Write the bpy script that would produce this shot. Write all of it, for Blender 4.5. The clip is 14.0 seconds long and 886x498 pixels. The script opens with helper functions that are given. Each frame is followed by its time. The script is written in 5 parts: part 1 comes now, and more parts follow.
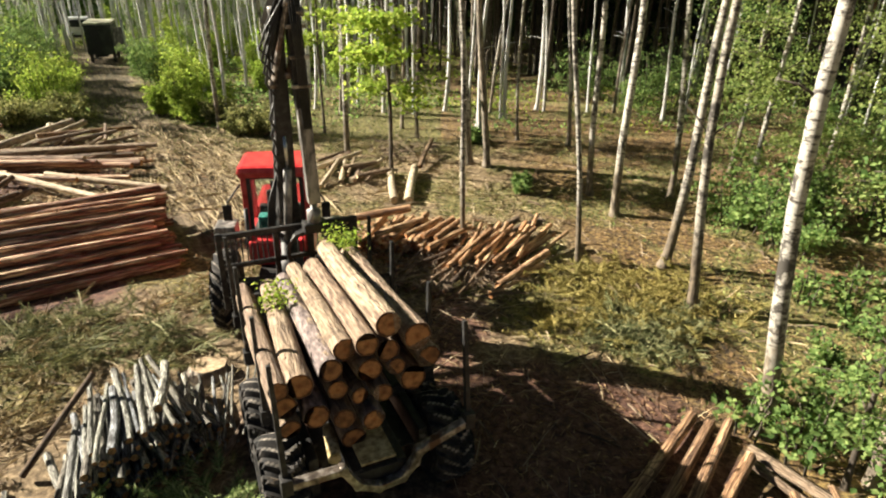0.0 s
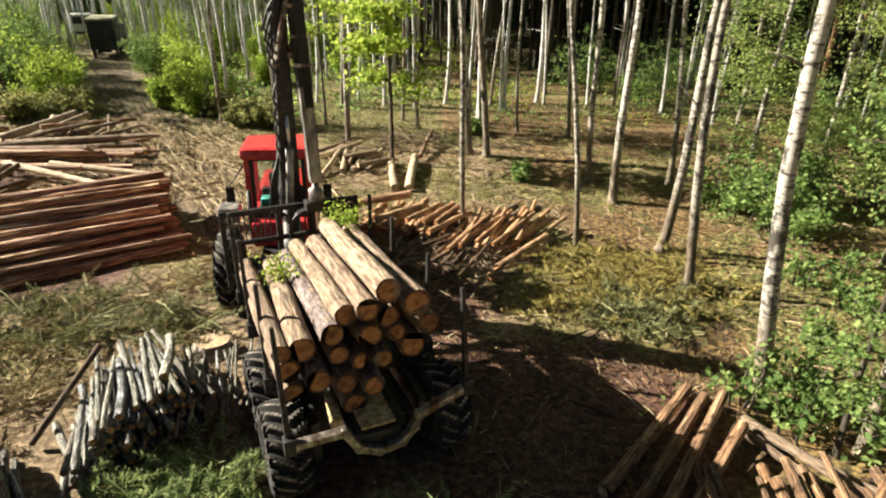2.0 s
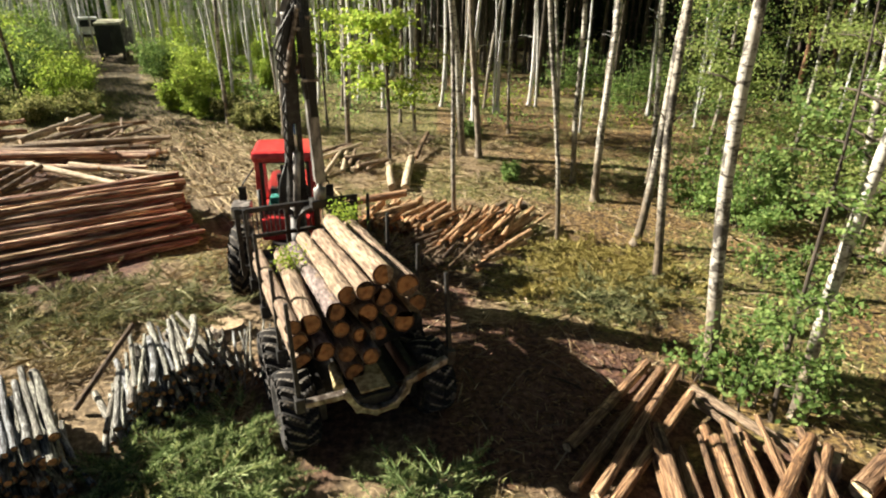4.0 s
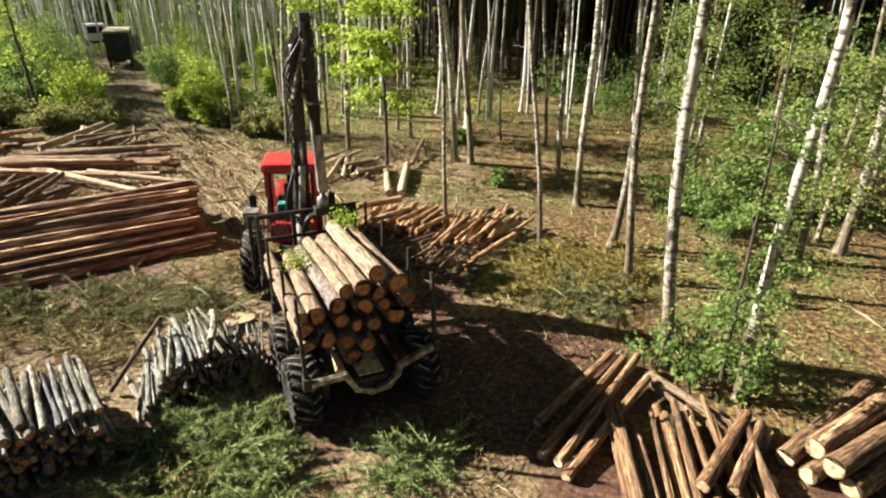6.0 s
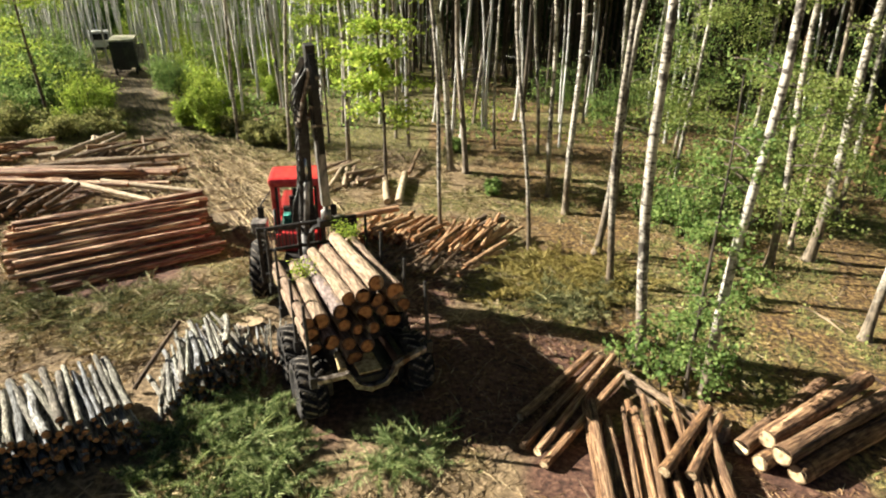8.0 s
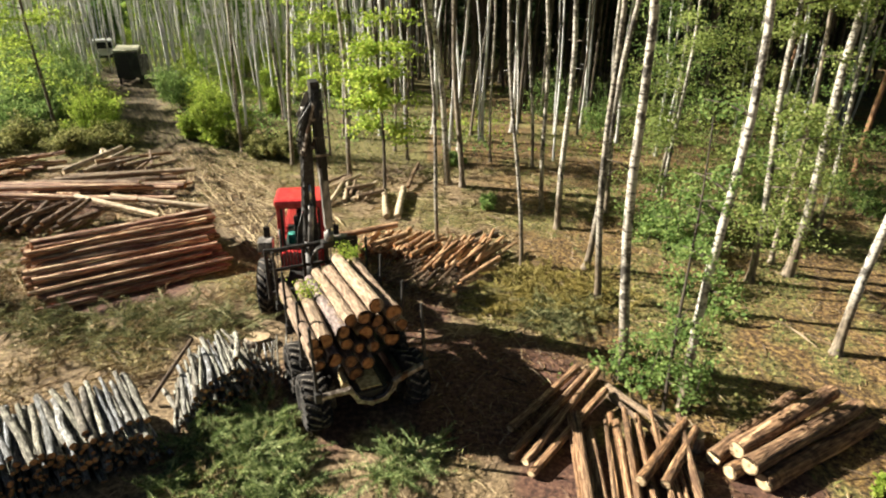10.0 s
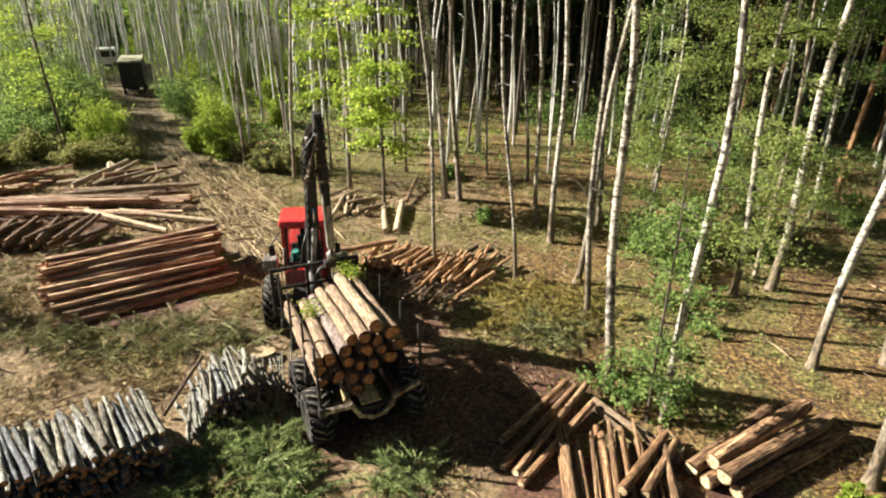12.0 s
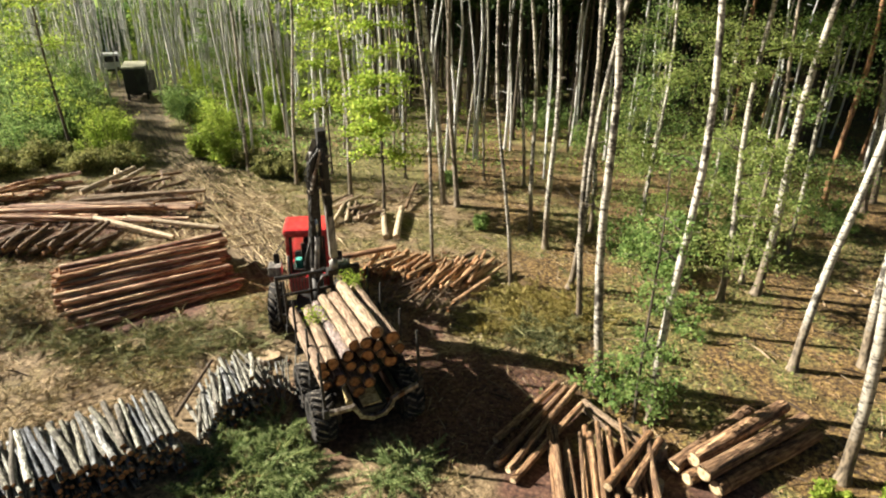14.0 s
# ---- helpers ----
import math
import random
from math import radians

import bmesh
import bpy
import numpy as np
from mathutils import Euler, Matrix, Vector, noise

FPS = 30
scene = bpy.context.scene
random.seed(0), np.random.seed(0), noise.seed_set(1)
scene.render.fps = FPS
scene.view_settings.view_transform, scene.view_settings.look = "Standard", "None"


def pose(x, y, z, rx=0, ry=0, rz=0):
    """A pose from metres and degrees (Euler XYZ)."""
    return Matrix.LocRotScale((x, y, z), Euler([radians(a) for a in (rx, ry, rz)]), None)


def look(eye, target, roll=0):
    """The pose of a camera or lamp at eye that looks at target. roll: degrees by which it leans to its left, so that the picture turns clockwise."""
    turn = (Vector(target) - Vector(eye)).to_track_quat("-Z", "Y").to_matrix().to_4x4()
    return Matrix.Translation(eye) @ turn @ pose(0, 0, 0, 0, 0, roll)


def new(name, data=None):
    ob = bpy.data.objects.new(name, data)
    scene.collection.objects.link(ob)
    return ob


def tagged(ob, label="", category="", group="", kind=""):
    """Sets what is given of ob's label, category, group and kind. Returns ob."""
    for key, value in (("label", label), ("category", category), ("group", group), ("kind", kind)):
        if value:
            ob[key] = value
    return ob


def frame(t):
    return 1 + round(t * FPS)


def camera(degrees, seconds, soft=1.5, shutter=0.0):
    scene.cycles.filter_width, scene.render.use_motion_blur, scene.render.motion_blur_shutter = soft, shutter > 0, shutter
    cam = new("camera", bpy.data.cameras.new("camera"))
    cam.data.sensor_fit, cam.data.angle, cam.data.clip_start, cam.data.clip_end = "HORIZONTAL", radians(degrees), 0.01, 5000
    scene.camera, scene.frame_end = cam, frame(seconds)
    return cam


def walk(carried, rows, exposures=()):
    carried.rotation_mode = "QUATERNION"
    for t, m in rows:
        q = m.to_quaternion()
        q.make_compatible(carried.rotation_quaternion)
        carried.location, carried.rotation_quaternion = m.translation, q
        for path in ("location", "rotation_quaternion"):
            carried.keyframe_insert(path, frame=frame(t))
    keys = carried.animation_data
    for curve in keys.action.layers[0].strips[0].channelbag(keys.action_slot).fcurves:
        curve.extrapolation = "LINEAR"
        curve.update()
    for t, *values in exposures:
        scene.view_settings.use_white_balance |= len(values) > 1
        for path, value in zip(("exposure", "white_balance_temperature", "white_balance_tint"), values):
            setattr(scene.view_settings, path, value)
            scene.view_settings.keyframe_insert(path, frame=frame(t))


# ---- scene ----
cam = camera(71.0, 14.0, soft=2.1)
METRES, AHEAD, EYE, TILT, LEAN, TURN = 7.4, 8.266, 7.03, -24.8, -0.9, 0.0
ROWS = [
    (0.0, 0.0, 0.0, 0.0, 0.0, 0.0, 0.0),
    (0.5, 0.0019, 0.0047, -0.0126, 0.12, -0.02, -0.0),
    (1.0, 0.0014, 0.0095, -0.0305, 0.13, -0.04, 0.0),
    (1.5, 0.0021, 0.0005, -0.0455, 0.12, -0.01, 0.04),
    (2.0, 0.0051, -0.0251, -0.054, 0.13, -0.04, 0.07),
    (2.5, 0.0091, -0.0621, -0.0605, 0.12, -0.06, 0.07),
    (3.0, 0.0157, -0.1061, -0.0649, 0.1, -0.09, 0.06),
    (5.5, 0.0612, -0.3487, -0.0683, 0.15, -0.18, 0.11),
    (6.0, 0.0682, -0.3952, -0.0618, 0.14, -0.2, 0.12),
    (6.5, 0.0751, -0.4386, -0.0535, 0.15, -0.23, 0.15),
    (7.0, 0.0812, -0.4782, -0.0475, 0.14, -0.2, 0.16),
    (9.5, 0.0975, -0.6409, 0.0209, 0.02, -0.25, 0.13),
    (10.0, 0.1014, -0.6693, 0.0439, 0.02, -0.24, 0.14),
    (10.5, 0.1049, -0.6967, 0.0661, 0.01, -0.24, 0.16),
    (11.0, 0.1074, -0.7243, 0.0849, -0.01, -0.24, 0.15),
    (11.5, 0.1107, -0.7517, 0.1041, -0.01, -0.25, 0.17),
    (12.0, 0.1137, -0.7801, 0.1202, -0.02, -0.26, 0.17),
    (12.5, 0.1163, -0.808, 0.1314, -0.02, -0.24, 0.18),
    (13.0, 0.1187, -0.8347, 0.1416, -0.03, -0.27, 0.2),
    (13.5, 0.1219, -0.8595, 0.149, -0.03, -0.28, 0.2),
    (14.0, 0.1242, -0.8841, 0.1563, -0.04, -0.3, 0.23),
]
walk(cam, [(t, pose(0, 0, EYE, TILT, LEAN, TURN) @ pose(METRES * x, AHEAD * y, METRES * z, 90 + pitch, roll, yaw)) for t, x, y, z, yaw, pitch, roll in ROWS], exposures=((0.0, 1.93), (14.0, 1.93)))

# ---- light ----
SUN_EL, SUN_AZ = radians(28.5), math.atan2(-0.98, 0.2)
to_sun = Vector((math.sin(SUN_AZ) * math.cos(SUN_EL), math.cos(SUN_AZ) * math.cos(SUN_EL), math.sin(SUN_EL)))
world = bpy.data.worlds.new("sky")
scene.world = world
world.use_nodes = True
sky = world.node_tree.nodes.new("ShaderNodeTexSky")
sky.sky_type, sky.sun_disc = "NISHITA", False
sky.sun_elevation, sky.sun_rotation = SUN_EL, SUN_AZ % (2 * math.pi)
world.node_tree.nodes["Background"].inputs[1].default_value = 0.009
world.node_tree.links.new(sky.outputs[0], world.node_tree.nodes["Background"].inputs[0])
sun_data = bpy.data.lights.new("sun", "SUN")
sun_data.energy, sun_data.angle, sun_data.color = 5.0, radians(0.6), (1.0, 0.912, 0.755)
sun = new("sun", sun_data)
sun.matrix_world = look(to_sun * 60, (0, 0, 0))


# ---- materials ----
def nodes_of(name):
    m = bpy.data.materials.new(name)
    m.use_nodes = True
    nt = m.node_tree
    return m, nt, nt.nodes["Principled BSDF"]


def add(nt, kind, **sockets):
    n = nt.nodes.new(kind)
    for key, value in sockets.items():
        n.inputs[key].default_value = value
    return n


def ramp(nt, fac, stops):
    n = nt.nodes.new("ShaderNodeValToRGB")
    els = n.color_ramp.elements
    while len(els) < len(stops):
        els.new(0.5)
    for e, (at, col) in zip(els, stops):
        e.position, e.color = at, (*col, 1)
    nt.links.new(fac, n.inputs[0])
    return n.outputs[0]


def mixed(nt, fac, a, b, how="MIX"):
    n = nt.nodes.new("ShaderNodeMix")
    n.data_type, n.blend_type = "RGBA", how
    for sock, v in ((n.inputs[0], fac), (n.inputs[6], a), (n.inputs[7], b)):
        if isinstance(v, (int, float)):
            sock.default_value = v
        elif isinstance(v, tuple):
            sock.default_value = (*v, 1)
        else:
            nt.links.new(v, sock)
    return n.outputs[2]


def noise_of(nt, coord, scale, detail=4.0, stretch=(1, 1, 1), rough=0.55):
    mp = add(nt, "ShaderNodeMapping", Scale=stretch)
    nt.links.new(coord, mp.inputs[0])
    n = add(nt, "ShaderNodeTexNoise", Scale=scale, Detail=detail, Roughness=rough)
    nt.links.new(mp.outputs[0], n.inputs[0])
    return n.outputs[0]


def shifted(nt, space="Object"):
    """Object coordinates moved by the object's own random number, so that no two copies look alike."""
    tc = nt.nodes.new("ShaderNodeTexCoord")
    info = nt.nodes.new("ShaderNodeObjectInfo")
    k = add(nt, "ShaderNodeVectorMath")
    k.operation = "MULTIPLY_ADD"
    nt.links.new(info.outputs["Random"], k.inputs[0])
    k.inputs[1].default_value = (37, 53, 71)
    nt.links.new(tc.outputs[space], k.inputs[2])
    return k.outputs[0], info.outputs["Random"]


def bump(nt, bsdf, height, strength, distance=0.02):
    b = add(nt, "ShaderNodeBump", Strength=strength, Distance=distance)
    nt.links.new(height, b.inputs["Height"])
    nt.links.new(b.outputs[0], bsdf.inputs["Normal"])


def surface(name, dark, mid, light, scale=6.0, stretch=(1, 1, 1), rough=0.8, relief=0.4, depth=0.02, metal=0.0,
            wear=None, wear_at=0.62, big=0.8, vary=0.25, coat=0.0, whorls=None, tints=()):
    """A worn surface: three tones of grain, a slow change of tone, and patches of wear."""
    m, nt, b = nodes_of(name)
    co, rnd = shifted(nt)
    fine = noise_of(nt, co, scale, 6, stretch)
    col = ramp(nt, fine, ((0.32, dark), (0.5, mid), (0.68, light)))
    slow = noise_of(nt, co, scale * 0.13 * big, 3, stretch)
    col = mixed(nt, 0.6, col, ramp(nt, slow, ((0.3, (0.55, 0.55, 0.55)), (0.7, (1.2, 1.2, 1.2)))), "MULTIPLY")
    if wear:
        patch = noise_of(nt, co, scale * 0.4, 5, stretch)
        col = mixed(nt, ramp(nt, patch, ((wear_at, (0, 0, 0)), (wear_at + 0.07, (1, 1, 1)))), col, wear)
    if whorls:
        band = noise_of(nt, co, 1.0, 2, whorls)
        col = mixed(nt, ramp(nt, band, ((0.6, (0, 0, 0)), (0.63, (0.75,) * 3), (0.66, (0, 0, 0)))), col, dark)
    if vary:
        col = mixed(nt, 1.0, col, ramp(nt, rnd, ((0, (1 - vary,) * 3), (1, (1 + vary,) * 3))), "MULTIPLY")
    if tints:
        k = nt.nodes.new("ShaderNodeMath")
        k.operation = "MULTIPLY"
        k.inputs[1].default_value = 7.31
        part_of = nt.nodes.new("ShaderNodeMath")
        part_of.operation = "FRACT"
        nt.links.new(rnd, k.inputs[0])
        nt.links.new(k.outputs[0], part_of.inputs[0])
        col = mixed(nt, 1.0, col, ramp(nt, part_of.outputs[0], [(i / max(len(tints) - 1, 1), c) for i, c in enumerate(tints)]), "MULTIPLY")
    nt.links.new(col, b.inputs["Base Color"])
    b.inputs["Roughness"].default_value, b.inputs["Metallic"].default_value = rough, metal
    b.inputs["Coat Weight"].default_value = coat
    if relief:
        bump(nt, b, fine, relief, depth)
    return m


def birch_bark(name, foot_dark=1.0, tone=(0.72, 0.68, 0.62), light=(0.47, 0.455, 0.415), marks=0.52):
    m, nt, b = nodes_of(name)
    co, rnd = shifted(nt)
    grain = noise_of(nt, co, 9, 5)
    col = ramp(nt, grain, ((0.3, tuple(0.56 * v for v in light)), (0.6, light)))
    bands = noise_of(nt, co, 5, 6, (1, 1, 3), 0.65)
    col = mixed(nt, ramp(nt, bands, ((marks, (0, 0, 0)), (marks + 0.08, (1, 1, 1)))), col, (0.055, 0.047, 0.042))
    scars = noise_of(nt, co, 2.2, 6, (1, 1, 0.8), 0.75)
    col = mixed(nt, ramp(nt, scars, ((marks, (0, 0, 0)), (marks + 0.06, (1, 1, 1)))), col, (0.05, 0.045, 0.04))
    tc = nt.nodes.new("ShaderNodeTexCoord")
    sep = nt.nodes.new("ShaderNodeSeparateXYZ")
    nt.links.new(tc.outputs["Object"], sep.inputs[0])
    foot = nt.nodes.new("ShaderNodeMath")
    foot.operation = "MULTIPLY_ADD"
    nt.links.new(grain, foot.inputs[0])
    foot.inputs[1].default_value = -2.4
    nt.links.new(sep.outputs[2], foot.inputs[2])
    col = mixed(nt, ramp(nt, foot.outputs[0], ((0.0, (foot_dark,) * 3), (0.9, (0, 0, 0)))), col,
                ramp(nt, noise_of(nt, co, 14, 4, (1, 1, 0.3)), ((0.35, (0.05, 0.04, 0.03)), (0.65, (0.24, 0.2, 0.15)))))
    col = mixed(nt, 1.0, col, ramp(nt, rnd, ((0, tone), (0.5, (0.95, 0.92, 0.87)), (1, (1.1, 1.1, 1.08)))), "MULTIPLY")
    nt.links.new(col, b.inputs["Base Color"])
    b.inputs["Roughness"].default_value = 0.7
    bump(nt, b, bands, 0.35, 0.02)
    return m


def leaf_material(name, a, b_, c, glow=0.45):
    """Leaves that let some of the light through; each leaf has its own tone."""
    m, nt, b = nodes_of(name)
    geo = nt.nodes.new("ShaderNodeNewGeometry")
    col = ramp(nt, geo.outputs["Random Per Island"], ((0.1, a), (0.5, b_), (0.9, c)))
    tc = nt.nodes.new("ShaderNodeTexCoord")
    col = mixed(nt, 0.5, col, ramp(nt, noise_of(nt, tc.outputs["Object"], 1.1, 3), ((0.3, (0.75, 0.8, 0.7)), (0.7, (1.25, 1.2, 1.0)))), "MULTIPLY")
    nt.links.new(col, b.inputs["Base Color"])
    b.inputs["Roughness"].default_value, b.inputs["Specular IOR Level"].default_value = 0.7, 0.2
    tr = nt.nodes.new("ShaderNodeBsdfTranslucent")
    nt.links.new(col, tr.inputs[0])
    mix = add(nt, "ShaderNodeMixShader", Fac=glow)
    nt.links.new(b.outputs[0], mix.inputs[1])
    nt.links.new(tr.outputs[0], mix.inputs[2])
    nt.links.new(mix.outputs[0], nt.nodes["Material Output"].inputs[0])
    return m


def cut_wood(name, pale, deep):
    """The sawn end of a log, with rings round its axis (the mesh's y) and radial cracks."""
    m, nt, b = nodes_of(name)
    tc = nt.nodes.new("ShaderNodeTexCoord")
    mp = add(nt, "ShaderNodeMapping", Scale=(1, 0, 1))
    nt.links.new(tc.outputs["Object"], mp.inputs[0])
    ln = add(nt, "ShaderNodeVectorMath")
    ln.operation = "LENGTH"
    nt.links.new(mp.outputs[0], ln.inputs[0])
    wob = noise_of(nt, mp.outputs[0], 2.5, 3)
    s = nt.nodes.new("ShaderNodeMath")
    s.operation = "MULTIPLY_ADD"
    nt.links.new(wob, s.inputs[0])
    s.inputs[1].default_value = 0.35
    nt.links.new(ln.outputs["Value"], s.inputs[2])
    ring = nt.nodes.new("ShaderNodeMath")
    ring.operation = "SINE"
    k = nt.nodes.new("ShaderNodeMath")
    k.operation = "MULTIPLY"
    k.inputs[1].default_value = 38
    nt.links.new(s.outputs[0], k.inputs[0])
    nt.links.new(k.outputs[0], ring.inputs[0])
    rim = tuple(0.3 * v for v in deep)
    col = ramp(nt, s.outputs[0], ((0.2, deep), (0.5, pale), (0.9, pale), (1.02, deep), (1.13, rim)))
    stain = noise_of(nt, shifted(nt)[0], 1.6, 5)
    col = mixed(nt, 0.75, col, ramp(nt, stain, ((0.36, (0.35, 0.3, 0.27)), (0.6, (1.15, 1.15, 1.12)))), "MULTIPLY")
    col = mixed(nt, 0.16, col, ramp(nt, ring.outputs[0], ((0, (0.7, 0.62, 0.5)), (1, (1.1, 1.1, 1.1)))), "MULTIPLY")
    info = nt.nodes.new("ShaderNodeObjectInfo")
    col = mixed(nt, 1.0, col, ramp(nt, info.outputs["Random"], ((0, (0.62, 0.58, 0.55)), (1, (1.1, 1.08, 1.05)))), "MULTIPLY")
    nt.links.new(col, b.inputs["Base Color"])
    b.inputs["Roughness"].default_value = 0.75
    return m


def stuff_material(name, a, b_, c, rough=0.9):
    m, nt, b = nodes_of(name)
    geo = nt.nodes.new("ShaderNodeNewGeometry")
    nt.links.new(ramp(nt, geo.outputs["Random Per Island"], ((0.1, a), (0.5, b_), (0.9, c))), b.inputs["Base Color"])
    b.inputs["Roughness"].default_value = rough
    return m


def ground_material():
    """Litter, moss, raked soil and a wheel track, by the sheet's own cover values."""
    m, nt, b = nodes_of("forest_ground")
    tc = nt.nodes.new("ShaderNodeTexCoord")
    co = tc.outputs["Object"]
    at = nt.nodes.new("ShaderNodeAttribute")
    at.attribute_name = "cover"
    sep = nt.nodes.new("ShaderNodeSeparateColor")
    nt.links.new(at.outputs["Color"], sep.inputs[0])
    fine, mid = noise_of(nt, co, 7, 10, (1, 1, 1), 0.75), noise_of(nt, co, 1.7, 6, (1, 1, 1), 0.65)
    straw = ramp(nt, fine, ((0.34, (0.045, 0.031, 0.018)), (0.5, (0.2, 0.144, 0.082)), (0.66, (0.47, 0.36, 0.23))))
    needles = ramp(nt, fine, ((0.4, (0.016, 0.008, 0.004)), (0.5, (0.122, 0.073, 0.026)), (0.62, (0.38, 0.265, 0.092))))
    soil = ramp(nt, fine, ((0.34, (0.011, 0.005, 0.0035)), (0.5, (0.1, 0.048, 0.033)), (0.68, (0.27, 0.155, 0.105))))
    turned = add(nt, "ShaderNodeMapping", Rotation=(0, 0, radians(-30)))
    nt.links.new(co, turned.inputs[0])
    ruts = noise_of(nt, turned.outputs[0], 2.2, 6, (2.4, 0.22, 1), 0.65)
    track = ramp(nt, ruts, ((0.38, (0.022, 0.014, 0.01)), (0.52, (0.105, 0.072, 0.047)), (0.68, (0.32, 0.25, 0.17))))
    moss = ramp(nt, fine, ((0.38, (0.018, 0.018, 0.006)), (0.5, (0.132, 0.12, 0.038)), (0.64, (0.385, 0.33, 0.12))))
    alpha = nt.nodes.new("ShaderNodeAttribute")
    alpha.attribute_name = "woods"
    col = mixed(nt, alpha.outputs["Fac"], straw, needles)
    col = mixed(nt, sep.outputs[1], col, moss)
    col = mixed(nt, sep.outputs[2], col, track)
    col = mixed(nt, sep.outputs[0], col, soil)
    col = mixed(nt, 0.55, col, ramp(nt, mid, ((0.3, (0.5, 0.48, 0.45)), (0.68, (1.25, 1.22, 1.15)))), "MULTIPLY")
    nt.links.new(col, b.inputs["Base Color"])
    b.inputs["Roughness"].default_value = 0.95
    bump(nt, b, fine, 0.9, 0.06)
    return m


BIRCH = birch_bark("birch_bark")
# lighter, bluish copy for far stems: the distance haze is in the bark colour
HAZY_BIRCH = birch_bark("hazy_birch_bark", 0.3, (1.0, 1.0, 1.0), (0.63, 0.64, 0.66), 0.59)
DARK_BARK = surface("dark_bark", (0.02, 0.016, 0.012), (0.07, 0.055, 0.04), (0.16, 0.13, 0.1), 16, (1, 1, 0.25), 0.9, 0.8)
PINE_BARK = surface("pine_bark", (0.06, 0.032, 0.018), (0.2, 0.105, 0.052), (0.34, 0.2, 0.1), 9, (1, 1, 0.4), 0.85, 0.6)
GREY_BARK = surface("grey_bark", (0.05, 0.042, 0.034), (0.17, 0.14, 0.11), (0.36, 0.31, 0.25), 12, (1, 1, 0.3), 0.9, 0.7)
# worn bark; its pale yellow tones and patches also paint the sunlit log tops
LOG_RED = surface("red_pine_bark", (0.035, 0.016, 0.013), (0.29, 0.145, 0.085), (0.76, 0.53, 0.32), 5.0, (1, 2.4, 1), 0.75, 0.6, 0.07, wear=(0.84, 0.68, 0.46), wear_at=0.54, vary=0.3, tints=((1.1, 1.1, 1.02), (0.85, 0.74, 0.76), (1.12, 1.06, 0.9), (0.6, 0.5, 0.5), (1.1, 1.05, 0.95)))
LOG_TAN = surface("flaking_pine_bark", (0.1, 0.07, 0.05), (0.28, 0.208, 0.145), (0.45, 0.365, 0.275), 3.6, (1, 2.6, 1), 0.85, 0.9, 0.1, wear=(0.12, 0.078, 0.055), wear_at=0.6, vary=0.2, whorls=(0.12, 7, 0.12), tints=((1.0, 0.97, 0.95), (1.1, 1.08, 1.0), (0.85, 0.78, 0.77), (1.05, 1.0, 0.9)))
LOG_MAUVE = surface("grey_purple_bark", (0.05, 0.035, 0.035), (0.19, 0.145, 0.135), (0.4, 0.33, 0.3), 2.2, (1, 8, 1), 0.85, 0.8, 0.08, wear=(0.36, 0.27, 0.18), wear_at=0.58)
LOG_ORANGE = surface("peeled_orange_wood", (0.12, 0.065, 0.033), (0.42, 0.265, 0.145), (0.7, 0.53, 0.34), 2.6, (1, 2.6, 1), 0.8, 0.5, 0.07, wear=(0.14, 0.078, 0.045), wear_at=0.57, vary=0.3, tints=((1.1, 1.04, 0.95), (0.65, 0.54, 0.5), (1.0, 0.84, 0.68), (1.1, 1.1, 1.05), (0.55, 0.42, 0.34)))
LOG_BROWN = surface("brown_bark", (0.04, 0.02, 0.012), (0.2, 0.122, 0.07), (0.44, 0.3, 0.18), 3.8, (1, 2.2, 1), 0.88, 0.9, 0.1, wear=(0.55, 0.4, 0.25), wear_at=0.57, vary=0.3, whorls=(0.12, 6, 0.12), tints=((1.2, 1.02, 0.8), (0.8, 0.74, 0.72), (1.1, 1.0, 0.9), (0.95, 0.85, 0.75)))
LOG_BIRCH = surface("grey_birch_bark", (0.045, 0.042, 0.036), (0.21, 0.205, 0.185), (0.58, 0.58, 0.53), 2.8, (1, 4, 1), 0.85, 0.6, 0.08, wear=(0.04, 0.036, 0.03), wear_at=0.56, vary=0.35, tints=((1.15, 1.15, 1.13), (0.58, 0.64, 0.82), (1.0, 1.0, 0.86), (0.45, 0.4, 0.36), (1.1, 1.12, 1.08), (0.72, 0.68, 0.58)))
LOG_DARK = surface("weathered_bark", (0.03, 0.023, 0.018), (0.125, 0.09, 0.064), (0.32, 0.25, 0.18), 2.4, (1, 4, 1), 0.9, 0.7, 0.07, vary=0.3, tints=((1.1, 1.0, 0.9), (0.8, 0.7, 0.65), (1.3, 1.1, 0.85)))
LOG_CREAM = surface("cream_peeled_wood", (0.2, 0.15, 0.1), (0.4, 0.32, 0.22), (0.58, 0.49, 0.36), 2.4, (1, 8, 1), 0.8, 0.4, 0.04, wear=(0.2, 0.14, 0.09), wear_at=0.64)
# sawdust tones raised so that the plate's sunlit patch is in the colour
SUNLIT_DUST = surface("sunlit_sawdust_on_plate", (0.2, 0.14, 0.06), (0.46, 0.36, 0.18), (0.66, 0.54, 0.3), 12, (1, 1, 1), 0.9, 0.4, 0.02, vary=0)
CUT_PINE = cut_wood("sawn_pine", (0.43, 0.205, 0.075), (0.28, 0.1, 0.03))
CUT_PALE = cut_wood("sawn_pale_wood", (0.7, 0.58, 0.4), (0.46, 0.32, 0.17))
CUT_DIM = cut_wood("weathered_cut", (0.42, 0.225, 0.1), (0.16, 0.08, 0.045))
